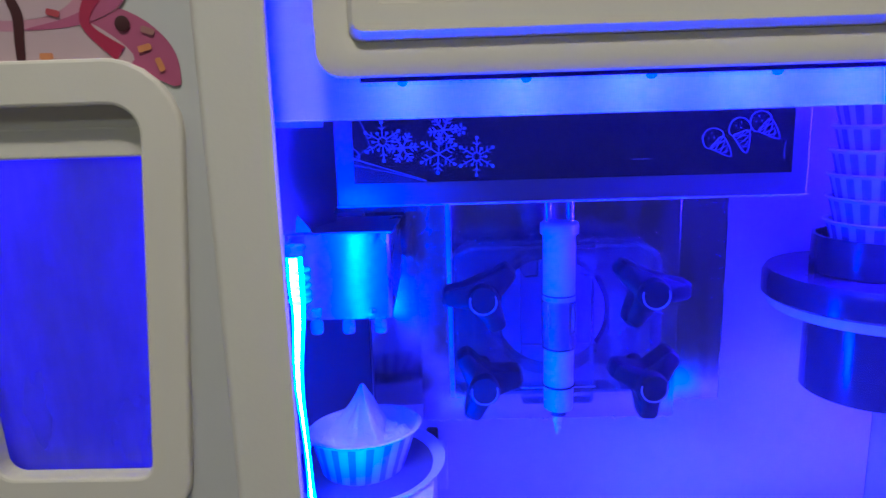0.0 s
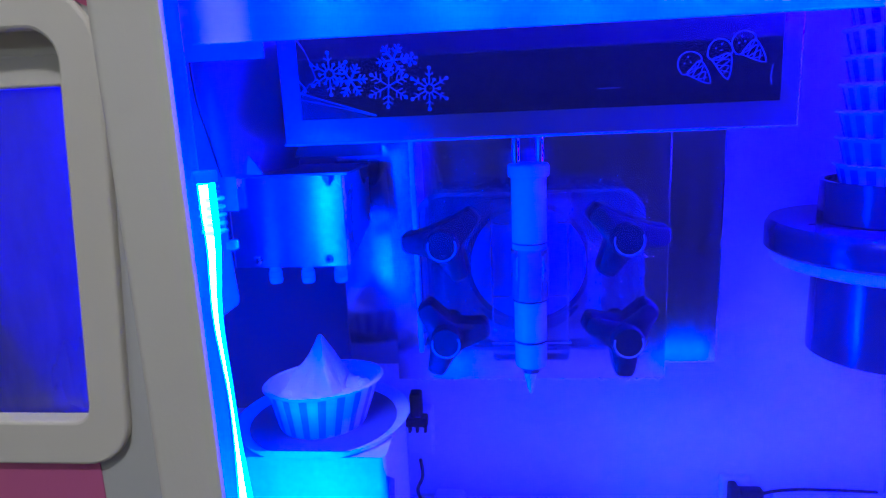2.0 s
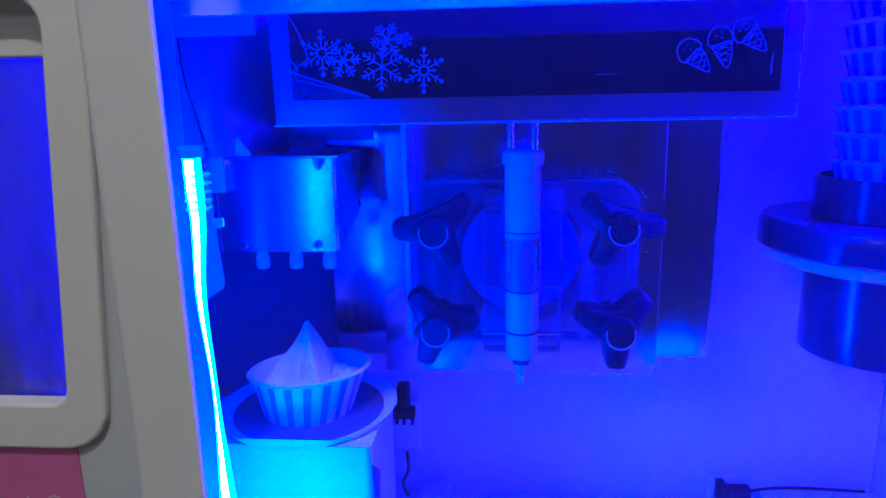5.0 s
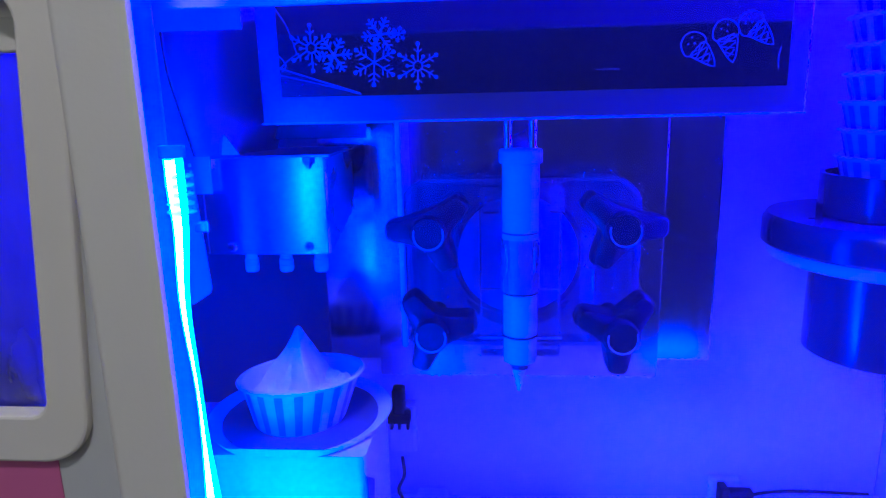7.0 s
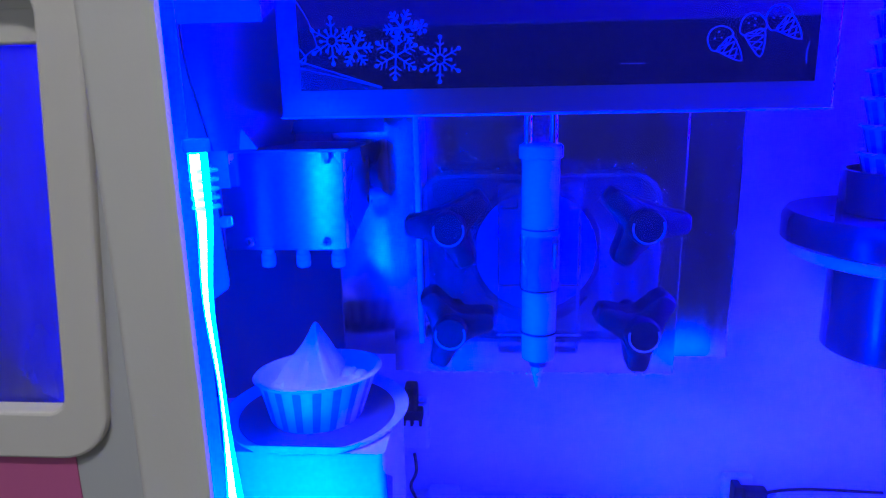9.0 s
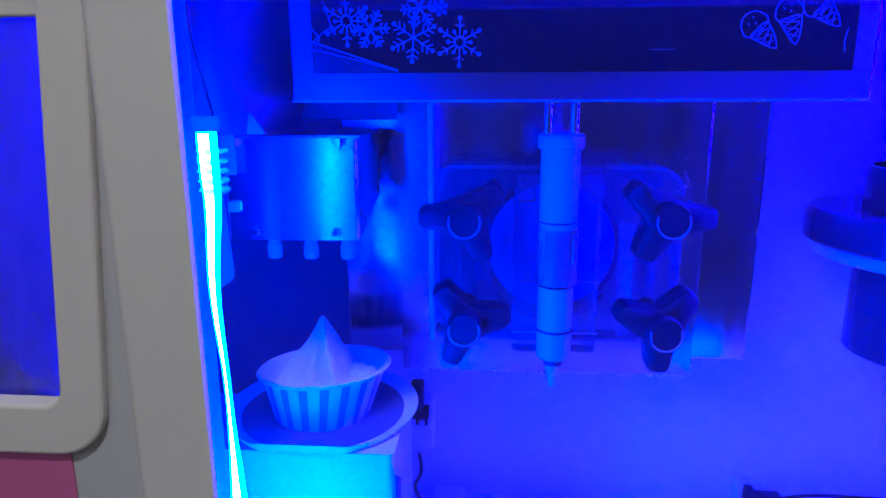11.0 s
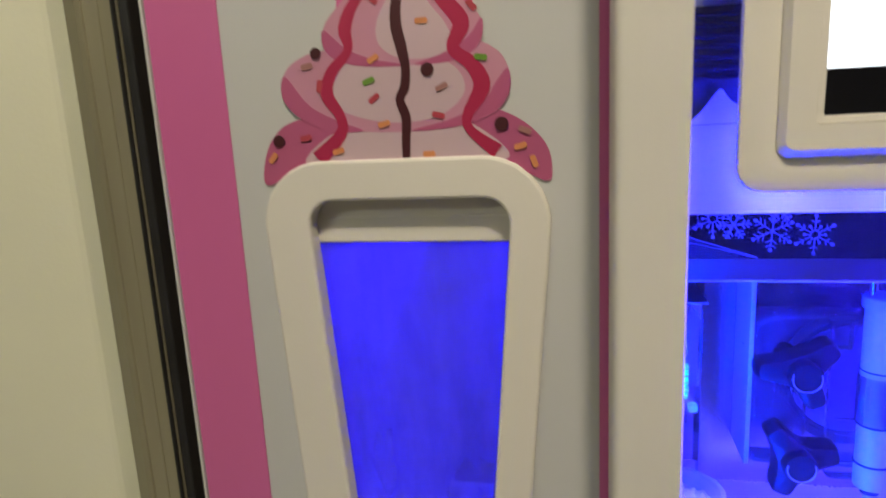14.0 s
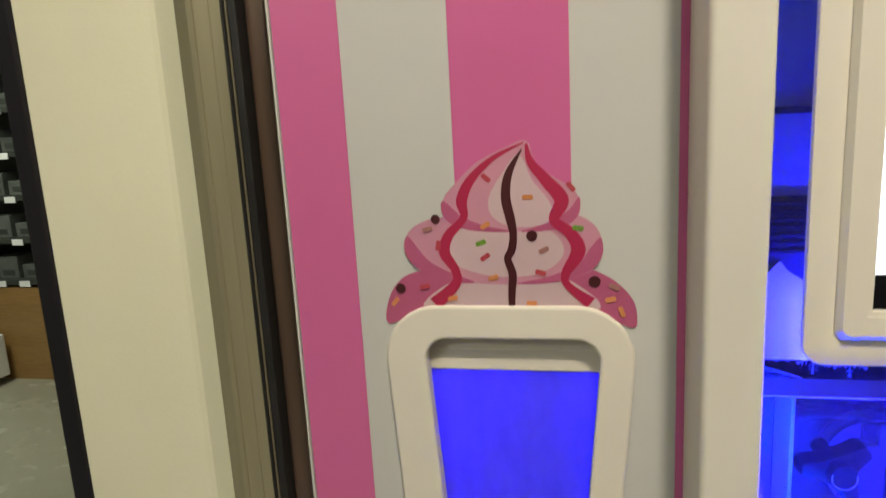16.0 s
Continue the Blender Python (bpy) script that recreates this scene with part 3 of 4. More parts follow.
for line, wide in (([(-0.0795, 1.2745), (-0.055, 1.2665), (-0.0255, 1.2570)], [0.0007, 0.0005, 0.0009]),
                   ([(-0.0795, 1.2700), (-0.050, 1.2630), (-0.0255, 1.2566)], [0.0003, 0.0004, 0.0006]),
                   ([(-0.0795, 1.3120), (-0.072, 1.3000), (-0.0665, 1.2830)], [0.0008, 0.0004, 0.0003]),
                   ([(-0.0795, 1.2830), (-0.0745, 1.2765), (-0.0770, 1.2720)], [0.0003, 0.0007, 0.0003]),
                   ([(-0.0790, 1.2735), (-0.0720, 1.2795), (-0.0650, 1.2835)], [0.0006, 0.0003, 0.0004]),
                   ([(0.2380, 1.2660), (0.2372, 1.2720), (0.2385, 1.2790)], [0.0006, 0.0004, 0.0003])):
    part("film_fold", ribbon(line, wide, 0.4838, 0.4842, None, 4), M_PRINT, hood, "pale creased film edge")
part("scratch", box(0.126, 0.141, 0.4850, 0.4854, 1.2682, 1.26845), M_PRINT, hood)

# clear door with the freezing barrel behind it
door_line = rounded([(-0.012, 1.192), (0.174, 1.192), (0.174, 1.056), (-0.012, 1.056)], [0.022, 0.022, 0.012, 0.012])
part("barrel_face", lathe([(0.0, -0.002), (0.046, -0.002), (0.050, 0.0), (0.050, 0.0155)], (0.081, 0.5815, 1.124), 48, "y"), M_MILK, unit, "milky barrel face", True)
part("barrel_ring", lathe([(0.0505, 0.0), (0.055, -0.001), (0.056, 0.012), (0.0505, 0.012)], (0.081, 0.584, 1.124), 48, "y"), M_TUBE, unit, "dark barrel ring", True)
part("door", slab(door_line, 0.552, 0.578), M_ACRYL, unit, "thick clear acrylic door")
door_in = [p + (Vector((0.081, 1.124)) - p).normalized() * 0.004 for p in door_line]
part("door_rim", frame_ring(door_line, door_in, 0.5505, 0.5518, 0.0004), M_RIM, unit, "bright polished door edge")
part("spout_block", box(0.050, 0.1125, 0.535, 0.5515, 1.052, 1.187, 0.003), M_ACRYL, unit, "clear acrylic spout block")
part("shield_edge", box(-0.0135, -0.0095, 0.545, 0.5975, 1.056, 1.2365, 0.001), M_MILK, unit, "pale acrylic shield edge")
for x0, x1 in ((-0.0118, -0.0040), (0.1655, 0.1738)):
    part("door_side", box(x0, x1, 0.5512, 0.5535, 1.072, 1.176, 0.0011), M_FILM, unit, "rounded clear door edge")
for x0, x1 in ((0.0085, 0.0100), (0.0205, 0.0225), (0.1420, 0.1440), (0.1540, 0.1555)):
    part("door_groove", box(x0, x1, 0.5506, 0.5512, 1.100, 1.146, 0.0002), M_FILM, unit)
arc = [(0.081 + 0.0575 * math.cos(radians(a)), 1.124 + 0.0575 * math.sin(radians(a))) for a in range(222, 319, 12)]
part("gasket_crescent", ribbon(arc, [0.002, 0.006, 0.008, 0.008, 0.007, 0.008, 0.008, 0.006, 0.002], 0.5795, 0.5815, None, 4), M_SEAL, unit, "dark gasket below the barrel")
part("shelf_line", box(0.050, 0.1125, 0.5335, 0.5348, 1.1085, 1.1093), M_CHROME, unit, "thin bright moulding line")
for x in (0.0525, 0.1030):
    part("inlet_block", box(x, x + 0.0125, 0.5415, 0.5512, 1.166, 1.1865, 0.0015), M_FILM, unit, "clear moulded inlet")
for x in (0.0285, 0.1335):
    part("door_post", box(x - 0.005, x + 0.005, 0.5425, 0.5512, 1.062, 1.150, 0.002), M_FILM, unit, "clear moulded post")
part("door_ledge", box(0.047, 0.117, 0.5425, 0.5512, 1.1875, 1.1925, 0.0015), M_FILM, unit, "clear moulded ledge")
for z in (1.068, 1.108):
    part("spout_rib", box(0.049, 0.1135, 0.534, 0.5345, z, z + 0.0012), M_PRINT, unit)

piston = part("piston", lathe([(0.0, 1.0525), (0.0125, 1.0525), (0.0128, 1.0735), (0.0128, 1.0745), (0.0128, 1.107), (0.0135, 1.110), (0.0135, 1.150), (0.0135, 1.2055), (0.0158, 1.2065), (0.0158, 1.2145), (0.0145, 1.216), (0.0, 1.216)], (0.0808, 0.530, 0), 40), M_PISTON, unit, "milky plastic piston", True)
for z in (1.0738, 1.1080, 1.1545):
    part("seal_ring", lathe([(0.0129, -0.001), (0.0141, -0.0004), (0.0141, 0.0004), (0.0129, 0.001)], (0.0808, 0.530, z), 32), M_SEAL, piston, "dark seal ring", True)
sleeve = part("piston_sleeve", lathe([(0.0142, 1.1095), (0.0148, 1.1100), (0.0148, 1.1495), (0.0142, 1.1500), (0.0142, 1.1095)], (0.0808, 0.530, 0), 40), M_FILM, piston, "clear plastic sleeve", True)
for x in (0.0705, 0.0905):
    part("sleeve_slot", box(x - 0.0006, x + 0.0006, 0.5172, 0.5180, 1.126, 1.1445), M_PRINT, sleeve)
for x in (0.0715, 0.0895):
    part("rod", lathe([(0.0, 1.215), (0.003, 1.215), (0.003, 1.2379), (0.0, 1.2379)], (x, 0.53, 0), 14), M_CHROME, piston, "chrome rod", True)
part("star_outlet", lathe([(0.0, 1.046), (0.007, 1.046), (0.0075, 1.0523), (0.0, 1.0523)], (0.0808, 0.53, 0), 20), M_SEAL, piston, "dark star outlet", True)
part("drip", lathe([(0.0050, 1.0459), (0.0048, 1.043), (0.0034, 1.0395), (0.0040, 1.0375), (0.0024, 1.0345), (0.0028, 1.0325), (0.0014, 1.0295), (0.0016, 1.0275), (0.0, 1.0255)], (0.0802, 0.53, 0), 18, wob=lambda a, h: 1 + 0.28 * math.sin(2 * a + h * 1500)), M_CREAMICE, piston, "dripping ice cream", True)


def knob(cx, cz, angles):
    k = bmesh.new()
    outline = []
    order = sorted(a % 360 for a in angles)
    for i, a in enumerate(order):
        b = order[(i + 1) % 3]
        gap = (b - a) % 360
        for off, r in ((-27, 0.0205), (-12, 0.0315), (0, 0.0328), (12, 0.0315), (27, 0.0205)):
            t = radians(a + off)
            outline.append((cx + r * math.cos(t), cz + r * math.sin(t)))
        t = radians(a + gap / 2)
        outline.append((cx + 0.0148 * math.cos(t), cz + 0.0148 * math.sin(t)))
    line = smooth_line(outline, True, 4)
    c = Vector((cx, cz))
    rows = [[k.verts.new((c.x + (p.x - c.x) * s, y, c.y + (p.y - c.y) * s)) for p in line] for s, y in ((0.95, 0.522), (1, 0.519), (1, 0.506), (0.94, 0.501), (0.6, 0.4975))]
    n = len(line)
    for a, b in zip(rows, rows[1:]):
        for j in range(n):
            k.faces.new((a[j], a[(j + 1) % n], b[(j + 1) % n], b[j]))
    k.faces.new(rows[0][::-1])
    k.faces.new(rows[-1])
    lathe([(0.0, 0.0), (0.0115, 0.0), (0.0125, 0.002), (0.0125, 0.03), (0.0, 0.03)], (cx, 0.489, cz), 28, "y", k)
    lathe([(0.0, 0.0), (0.008, 0.0), (0.008, 0.03), (0.0, 0.03)], (cx, 0.5215, cz), 16, "y", k)
    ob = part("star_knob", k, M_BLACK, unit, "black three-armed star knob", True)
    arc = bmesh.new()
    pts = [(cx + 0.0104 * math.cos(radians(a)), cz + 0.0104 * math.sin(radians(a))) for a in range(160, 391, 15)]
    ribbon(pts, [0.0009] * len(pts), 0.4882, 0.4889, arc, 2)
    part("knob_ring", arc, M_PRINT, ob, "pale ring mark")
    return ob


knob(0.0155, 1.1605, (180, 42, 295))
knob(0.150, 1.162, (0, 140, 242))
knob(0.0155, 1.0850, (125, 12, 250))
knob(0.1510, 1.0845, (50, 158, 270))

# beads of moisture on the steel and the door's edges
rng = random.Random(4)
beads = bmesh.new()
for k in range(620):
    if k >= 230:
        q = rng.random()
        if k < 400:
            x, z = -0.012 + 0.186 * q, 1.1945 + rng.gauss(0.002, 0.003)
        elif k < 520:
            x, z = -0.0125 + rng.gauss(0.001, 0.003), 1.06 + 0.135 * q
        else:
            x, z = 0.1745 + rng.gauss(0.0, 0.003), 1.06 + 0.13 * q
        y, r = 0.5512, rng.uniform(0.00025, 0.0007)
    elif k < 90:
        x, z, y, r = rng.uniform(-0.035, 0.20), 1.0085 + rng.uniform(-0.001, 0.0012), 0.5985, rng.uniform(0.0007, 0.0018)
    elif k < 170:
        a = rng.uniform(0.4, 5.9)
        rr = rng.uniform(0.054, 0.058)
        x, z, y, r = 0.081 + rr * math.cos(a), 1.124 + rr * math.sin(a), 0.5515, rng.uniform(0.0002, 0.0006)
    else:
        x, z, y, r = rng.uniform(-0.030, 0.16), 1.197 + abs(rng.gauss(0, 0.009)), 0.598, rng.uniform(0.00025, 0.0007)
    bmesh.ops.create_icosphere(beads, subdivisions=1, radius=r, matrix=Matrix.Translation((x, y, z)) @ Matrix.Diagonal((1, 0.6, 1.15, 1)))
tagged(part("water_beads", beads, M_CHROME, unit, "tiny water beads", True), kind="stuff")

# ---- topping dispenser ----
topper = thing("topping_dispenser", "steel topping dispenser with three nozzles beneath a hopper", "dispenser")
own = bmesh.new()
prof = [(-0.152, 0.5105), (-0.150, 0.5085), (-0.135, 0.5076), (-0.120, 0.5071), (-0.105, 0.5069), (-0.090, 0.5071), (-0.075, 0.5076), (-0.0605, 0.5085), (-0.0585, 0.5105), (-0.0560, 0.585), (-0.152, 0.585)]
rows = [[own.verts.new((x, y, z + (0.022 if y > 0.55 and z < 1.2 else 0))) for x, y in prof] for z in (1.1435, 1.2140)]
own.faces.new(rows[0])
own.faces.new(rows[1][::-1])
for j in range(len(prof)):
    own.faces.new((rows[0][j], rows[0][(j + 1) % len(prof)], rows[1][(j + 1) % len(prof)], rows[1][j]))
case = part("case", own, M_STEEL_CASE, topper, "brushed steel case", True)
part("top_plate", box(-0.156, -0.0545, 0.504, 0.590, 1.2143, 1.2163, 0.0005), M_STEEL_H, topper)
for x in (-0.124, -0.097, -0.070):
    part("nozzle", lathe([(0.0, 1.127), (0.0042, 1.127), (0.0052, 1.1285), (0.0052, 1.132), (0.0045, 1.1325), (0.0052, 1.133), (0.0052, 1.1365), (0.0042, 1.137), (0.0042, 1.1434), (0.0, 1.1434)], (x, 0.522, 0), 20), M_MILK, topper, "pale plastic nozzle", True)
for x in (-0.1315, -0.0742):
    s = part("screw", lathe([(0.0, -0.0012), (0.0028, -0.0012), (0.0036, -0.0003), (0.0036, 0.001), (0.0, 0.001)], (x, 0.5063, 1.1492), 20, "y"), M_CHROME, topper, "cross head screw", True)
    part("cross_slot", box(x - 0.0022, x + 0.0022, 0.5048, 0.5051, 1.1488, 1.1496), M_SEAL, s)
    part("cross_slot", box(x - 0.0004, x + 0.0004, 0.5047, 0.5050, 1.147, 1.1514), M_SEAL, s)
for x in (-0.143, -0.0705):
    part("bolt", lathe([(0.0, 1.206), (0.002, 1.206), (0.002, 1.2095), (0.0042, 1.2095), (0.0042, 1.2142), (0.0, 1.2142)], (x, 0.5055, 0), 6), M_CHROME, topper)
own = bmesh.new()
rows = []
for z, xl, xr, y in ((1.320, -0.1542, -0.090, 0.4800), (1.277, -0.1520, -0.094, 0.4785), (1.247, -0.1490, -0.100, 0.4850), (1.2168, -0.1450, -0.110, 0.4910)):
    rows.append([own.verts.new((xl + (xr - xl) * u, y + 0.070 * u ** 1.7, z)) for u in (k / 12 for k in range(13))])
for a, c in zip(rows, rows[1:]):
    for k in range(12):
        own.faces.new((a[k], a[k + 1], c[k + 1], c[k]))
bmesh.ops.solidify(own, geom=own.faces[:], thickness=0.0012)
part("hopper", own, M_STEEL, topper, "curved steel hopper sheet", True)
part("hopper_edge", pipe([(-0.1546, 0.4788, 1.320), (-0.1524, 0.4773, 1.277), (-0.1494, 0.4838, 1.247), (-0.1454, 0.4898, 1.2172)], 0.0009, 8), M_SEAL, topper)
part("hopper_bracket", box(-0.1545, -0.098, 0.4725, 0.4745, 1.2984, 1.36, 0.0006), M_WHITE, topper, "white folded bracket")
# widened and darkened to give the shade between hood and case
part("hopper_back", box(-0.115, -0.0367, 0.553, 0.556, 1.2245, 1.2372, 0.0005), M_DARK, topper, "dark sheet behind the hopper, widened to shade the gap")
part("side_sheet", box(-0.190, -0.1400, 0.5000, 0.5020, 1.190, 1.345, 0.0005), M_WHITE, topper, "white sheet beside the hopper")
tri = bmesh.new()
slab([(-0.136, 1.2168), (-0.119, 1.2168), (-0.1355, 1.240)], 0.5040, 0.5050, tri)
part("gusset", tri, M_WHITE, topper)
guard = thing("side_bracket", "white rounded plastic bracket beside the topping dispenser", "bracket")
own = slab(rounded([(0.447, 1.206), (0.468, 1.206), (0.480, 1.123), (0.447, 1.123)], [0.004, 0.004, 0.005, 0.004]), -0.1412, -0.138)
bmesh.ops.transform(own, matrix=Matrix(((0, 1, 0, 0), (1, 0, 0, 0), (0, 0, 1, 0), (0, 0, 0, 1))), verts=own.verts[:])
part("plate", own, M_WHITE, guard)
part("holder", box(-0.137, -0.129, 0.447, 0.452, 1.187, 1.194, 0.001), M_MILK, guard)
for k in range(5):
    part("rib", box(-0.137, -0.130, 0.447, 0.451, 1.198 + k * 0.004, 1.2 + k * 0.004), M_MILK, guard)
dark = thing("rear_board", "dark board behind the topping dispenser", "board")
part("sheet", box(-0.30, -0.100, 0.655, 0.660, 0.95, 1.33, 0.001), M_MAST, dark)
part("foot", box(-0.22, -0.18, 0.655, 0.66, 0.8252, 0.9495), M_MAST, dark)
sign = part("warning_sign", slab(rounded([(-0.215, 1.215), (-0.145, 1.215), (-0.18, 1.278)], [0.004] * 3), 0.6535, 0.6545), M_BLACK, dark, "black triangle warning sign")
part("sign_field", slab(rounded([(-0.205, 1.221), (-0.155, 1.221), (-0.18, 1.266)], [0.003] * 3), 0.6522, 0.6532), M_SP_ORANGE, sign)
part("sign_mark", box(-0.1825, -0.1775, 0.6508, 0.6518, 1.234, 1.255), M_BLACK, sign)
part("sign_mark", box(-0.1825, -0.1775, 0.6508, 0.6518, 1.2255, 1.2305), M_BLACK, sign)

# ---- lift with turntable, and the cup on it ----
lift = thing("cup_lift", "white cup lift with a round turntable plate", "lift")
LX, LY = -0.088, 0.5030
own = bmesh.new()
out = rounded([(-0.150, 0.445), (-0.0275, 0.445), (-0.0275, 0.555), (-0.150, 0.555)], [0.006, 0.006, 0.02, 0.02])
rows = [[own.verts.new((p.x, p.y, z)) for p in out] for z in (0.8252, 1.0155)]
own.faces.new(rows[0])
own.faces.new(rows[1][::-1])
for j in range(len(out)):
    own.faces.new((rows[0][j], rows[0][(j + 1) % len(out)], rows[1][(j + 1) % len(out)], rows[1][j]))
part("column", own, M_WHITE, lift, "white sheet column", True)
own = bmesh.new()
a = [own.verts.new(p) for p in ((-0.0270, 0.440, 1.005), (-0.0270, 0.452, 0.925), (-0.0270, 0.468, 0.985))]
b = [own.verts.new(v.co + Vector((0.0008, 0, 0))) for v in a]
own.faces.new(a)
own.faces.new(b[::-1])
for j in range(3):
    own.faces.new((a[j], b[j], b[(j + 1) % 3], a[(j + 1) % 3]))
part("cut_out", own, M_DARK, lift, "dark triangular cut-out")
own = lathe([(0.0, 1.0157), (0.060, 1.0157), (0.066, 1.0165), (0.0690, 1.0205), (0.0695, 1.0215), (0.0680, 1.0215), (0.0595, 1.0166), (0.0, 1.0166)], (LX, LY, 0), 72)
for v in own.verts:
    v.co.y = max(v.co.y, 0.4430)
part("plate_rim", own, M_WHITE, lift, "white turntable rim", True)
part("plate_mat", lathe([(0.0, 1.0167), (0.0590, 1.0167), (0.0590, 1.0176), (0.0578, 1.0180), (0.0, 1.0180)], (LX, LY, 0), 56), M_MAT, lift, "dark round mat", True)

cup = thing("paper_cup", "striped white paper cup filled with ice cream on turntable", "cup")
CX, CY, CZ = -0.088, 0.500, 1.0181
wall = part("cup_wall", lathe([(0.0, 0.0), (0.0340, 0.0), (0.0346, 0.001), (0.0440, 0.033), (0.0466, 0.0332), (0.0478, 0.0345), (0.0466, 0.0358), (0.0436, 0.0352), (0.0337, 0.003), (0.0, 0.003)], (CX, CY, CZ), 64), M_CUP, cup, "white fluted paper cup", True)
for k in range(19):
    a0 = 2 * math.pi * k / 19
    own = bmesh.new()
    for s, h in ((0.0348, 0.001), (0.0438, 0.0318)):
        for j in range(4):
            a = a0 + (j / 3 - 0.5) * 0.145
            own.verts.new((CX + (s + 0.0003) * math.cos(a), CY + (s + 0.0003) * math.sin(a), CZ + h))
    own.verts.ensure_lookup_table()
    for j in range(3):
        own.faces.new((own.verts[j], own.verts[j + 1], own.verts[j + 5], own.verts[j + 4]))
    part("stripe", own, M_CUPSTRIPE, wall)


def swirl_wob(a, h):
    lump = noise.noise(Vector((1.9 * math.cos(a), 1.9 * math.sin(a), h * 60)))
    fine = noise.noise(Vector((7 * math.cos(a), 7 * math.sin(a), h * 520)))
    if h < 0.0245:
        return 1.0 + 0.10 * lump + 0.05 * fine
    ridge = (1 - abs(math.sin(1.5 * (a + 1.12 + 7 * (h - 0.04))))) ** 1.25
    return 0.60 + 0.58 * ridge + 0.12 * lump + (0.07 + 2.5 * max(h - 0.05, 0)) * fine


cream = part("ice_cream", lathe([(0.0360, 0.015), (0.0375, 0.0195), (0.0350, 0.0220), (0.0315, 0.0245), (0.0290, 0.0265), (0.0272, 0.0290), (0.0250, 0.0320), (0.0226, 0.0360), (0.0196, 0.0410), (0.0164, 0.0460), (0.0133, 0.0510), (0.0104, 0.0555), (0.0077, 0.0600), (0.0053, 0.0640), (0.0036, 0.0672), (0.0026, 0.0695), (0.0015, 0.0712), (0.0, 0.0722)], (CX, CY, CZ), 160, wob=swirl_wob), M_CREAMICE, cup, "swirled white soft serve", True)
rng = random.Random(11)
lumps = bmesh.new()
for k in range(34):
    a = rng.uniform(0, 2 * math.pi)
    d, size = rng.uniform(0.018, 0.032), rng.uniform(0.0035, 0.0085)
    own = bmesh.new()
    bmesh.ops.create_icosphere(own, subdivisions=3, radius=size, matrix=Matrix.Translation((CX + d * math.cos(a), CY + d * math.sin(a), CZ + 0.0215 + rng.uniform(0, 0.006))) @ Matrix.Rotation(a, 4, "Z") @ Matrix.Diagonal((0.8, 1.5, 0.7, 1)))
    for v in own.verts:
        v.co += v.normal * size * 0.35 * noise.noise(v.co * 260)
    join(lumps, own)
part("cream_fold", lumps, M_CREAMICE, cream, "lumpy folds at the base", True)
# the soft paper cup leans: its rim is raised towards the window and the unit
for ob in [cup] + list(cup.children_recursive):
    if ob.type == "MESH":
        for v in ob.data.vertices:
            f = min(max((v.co.z - CZ) / 0.0345, 0), 1)
            v.co.z += f * (0.055 * (v.co.x - CX) - 0.085 * (v.co.y - CY))
            v.co.x += 0.003 * f

# ---- cup dispenser ----
TX, TY = 0.381, 0.585
disp = thing("cup_dispenser", "dark plastic cup dispenser with a stack of paper cups", "dispenser")
part("disc", lathe([(0.0, 1.1285), (0.094, 1.1285), (0.0965, 1.131), (0.0965, 1.149), (0.093, 1.1545), (0.0, 1.1545)], (TX, TY, 0), 64), M_TUBE, disp, "dark round housing", True)
part("lower_ring", lathe([(0.0, 1.1185), (0.089, 1.1185), (0.091, 1.1205), (0.091, 1.128), (0.0, 1.128)], (TX, TY, 0), 64), M_MILK, disp, "pale ring below the housing", True)
part("outlet_tube", lathe([(0.0545, 1.040), (0.0575, 1.040), (0.0575, 1.118), (0.0545, 1.118), (0.0545, 1.040)], (TX, TY, 0), 56), M_TUBE, disp, "dark outlet tube", True)
part("collar", lathe([(0.053, 1.155), (0.0565, 1.155), (0.0565, 1.188), (0.053, 1.188), (0.053, 1.155)], (TX, TY, 0), 56), M_TUBE, disp, "dark collar", True)
part("slot_mark", box(0.3085, 0.3155, 0.5735, 0.5755, 1.1546, 1.1549), M_SEAL, disp)
part("bracket", box(TX - 0.03, TX + 0.03, 0.683, 0.6895, 1.105, 1.138), M_TUBE, disp)
stack_cup = None
for k in range(17):
    z = 1.1690 + 0.0212 * k
    if stack_cup is None:
        stack_cup = thing("stacked_cup", "striped white paper cup nested in a tall stack", "cup", "stack of paper cups")
        body = part("cup_wall", lathe([(0.0, 0.0), (0.0375, 0.0), (0.0452, 0.030), (0.0480, 0.0305), (0.0490, 0.0318), (0.0478, 0.033), (0.0445, 0.032), (0.0365, 0.002), (0.0, 0.002)], (0, 0, 0), 40), M_CUP, stack_cup, "", True)
        for j in range(20):
            a0 = 2 * math.pi * j / 20
            own = bmesh.new()
            for s, h in ((0.0380, 0.001), (0.0453, 0.029)):
                for q in range(3):
                    a = a0 + (q / 2 - 0.5) * 0.17
                    own.verts.new(((s + 0.0003) * math.cos(a), (s + 0.0003) * math.sin(a), h))
            own.verts.ensure_lookup_table()
            for q in range(2):
                own.faces.new((own.verts[q], own.verts[q + 1], own.verts[q + 4], own.verts[q + 3]))
            part("stripe", own, M_CUPSTRIPE, body)
        stack_cup.location = (TX, TY, z)
    else:
        copy_thing(stack_cup, pose(TX + 0.0008 * math.sin(k * 2.1), TY, z, 0, 0, 37 * k))

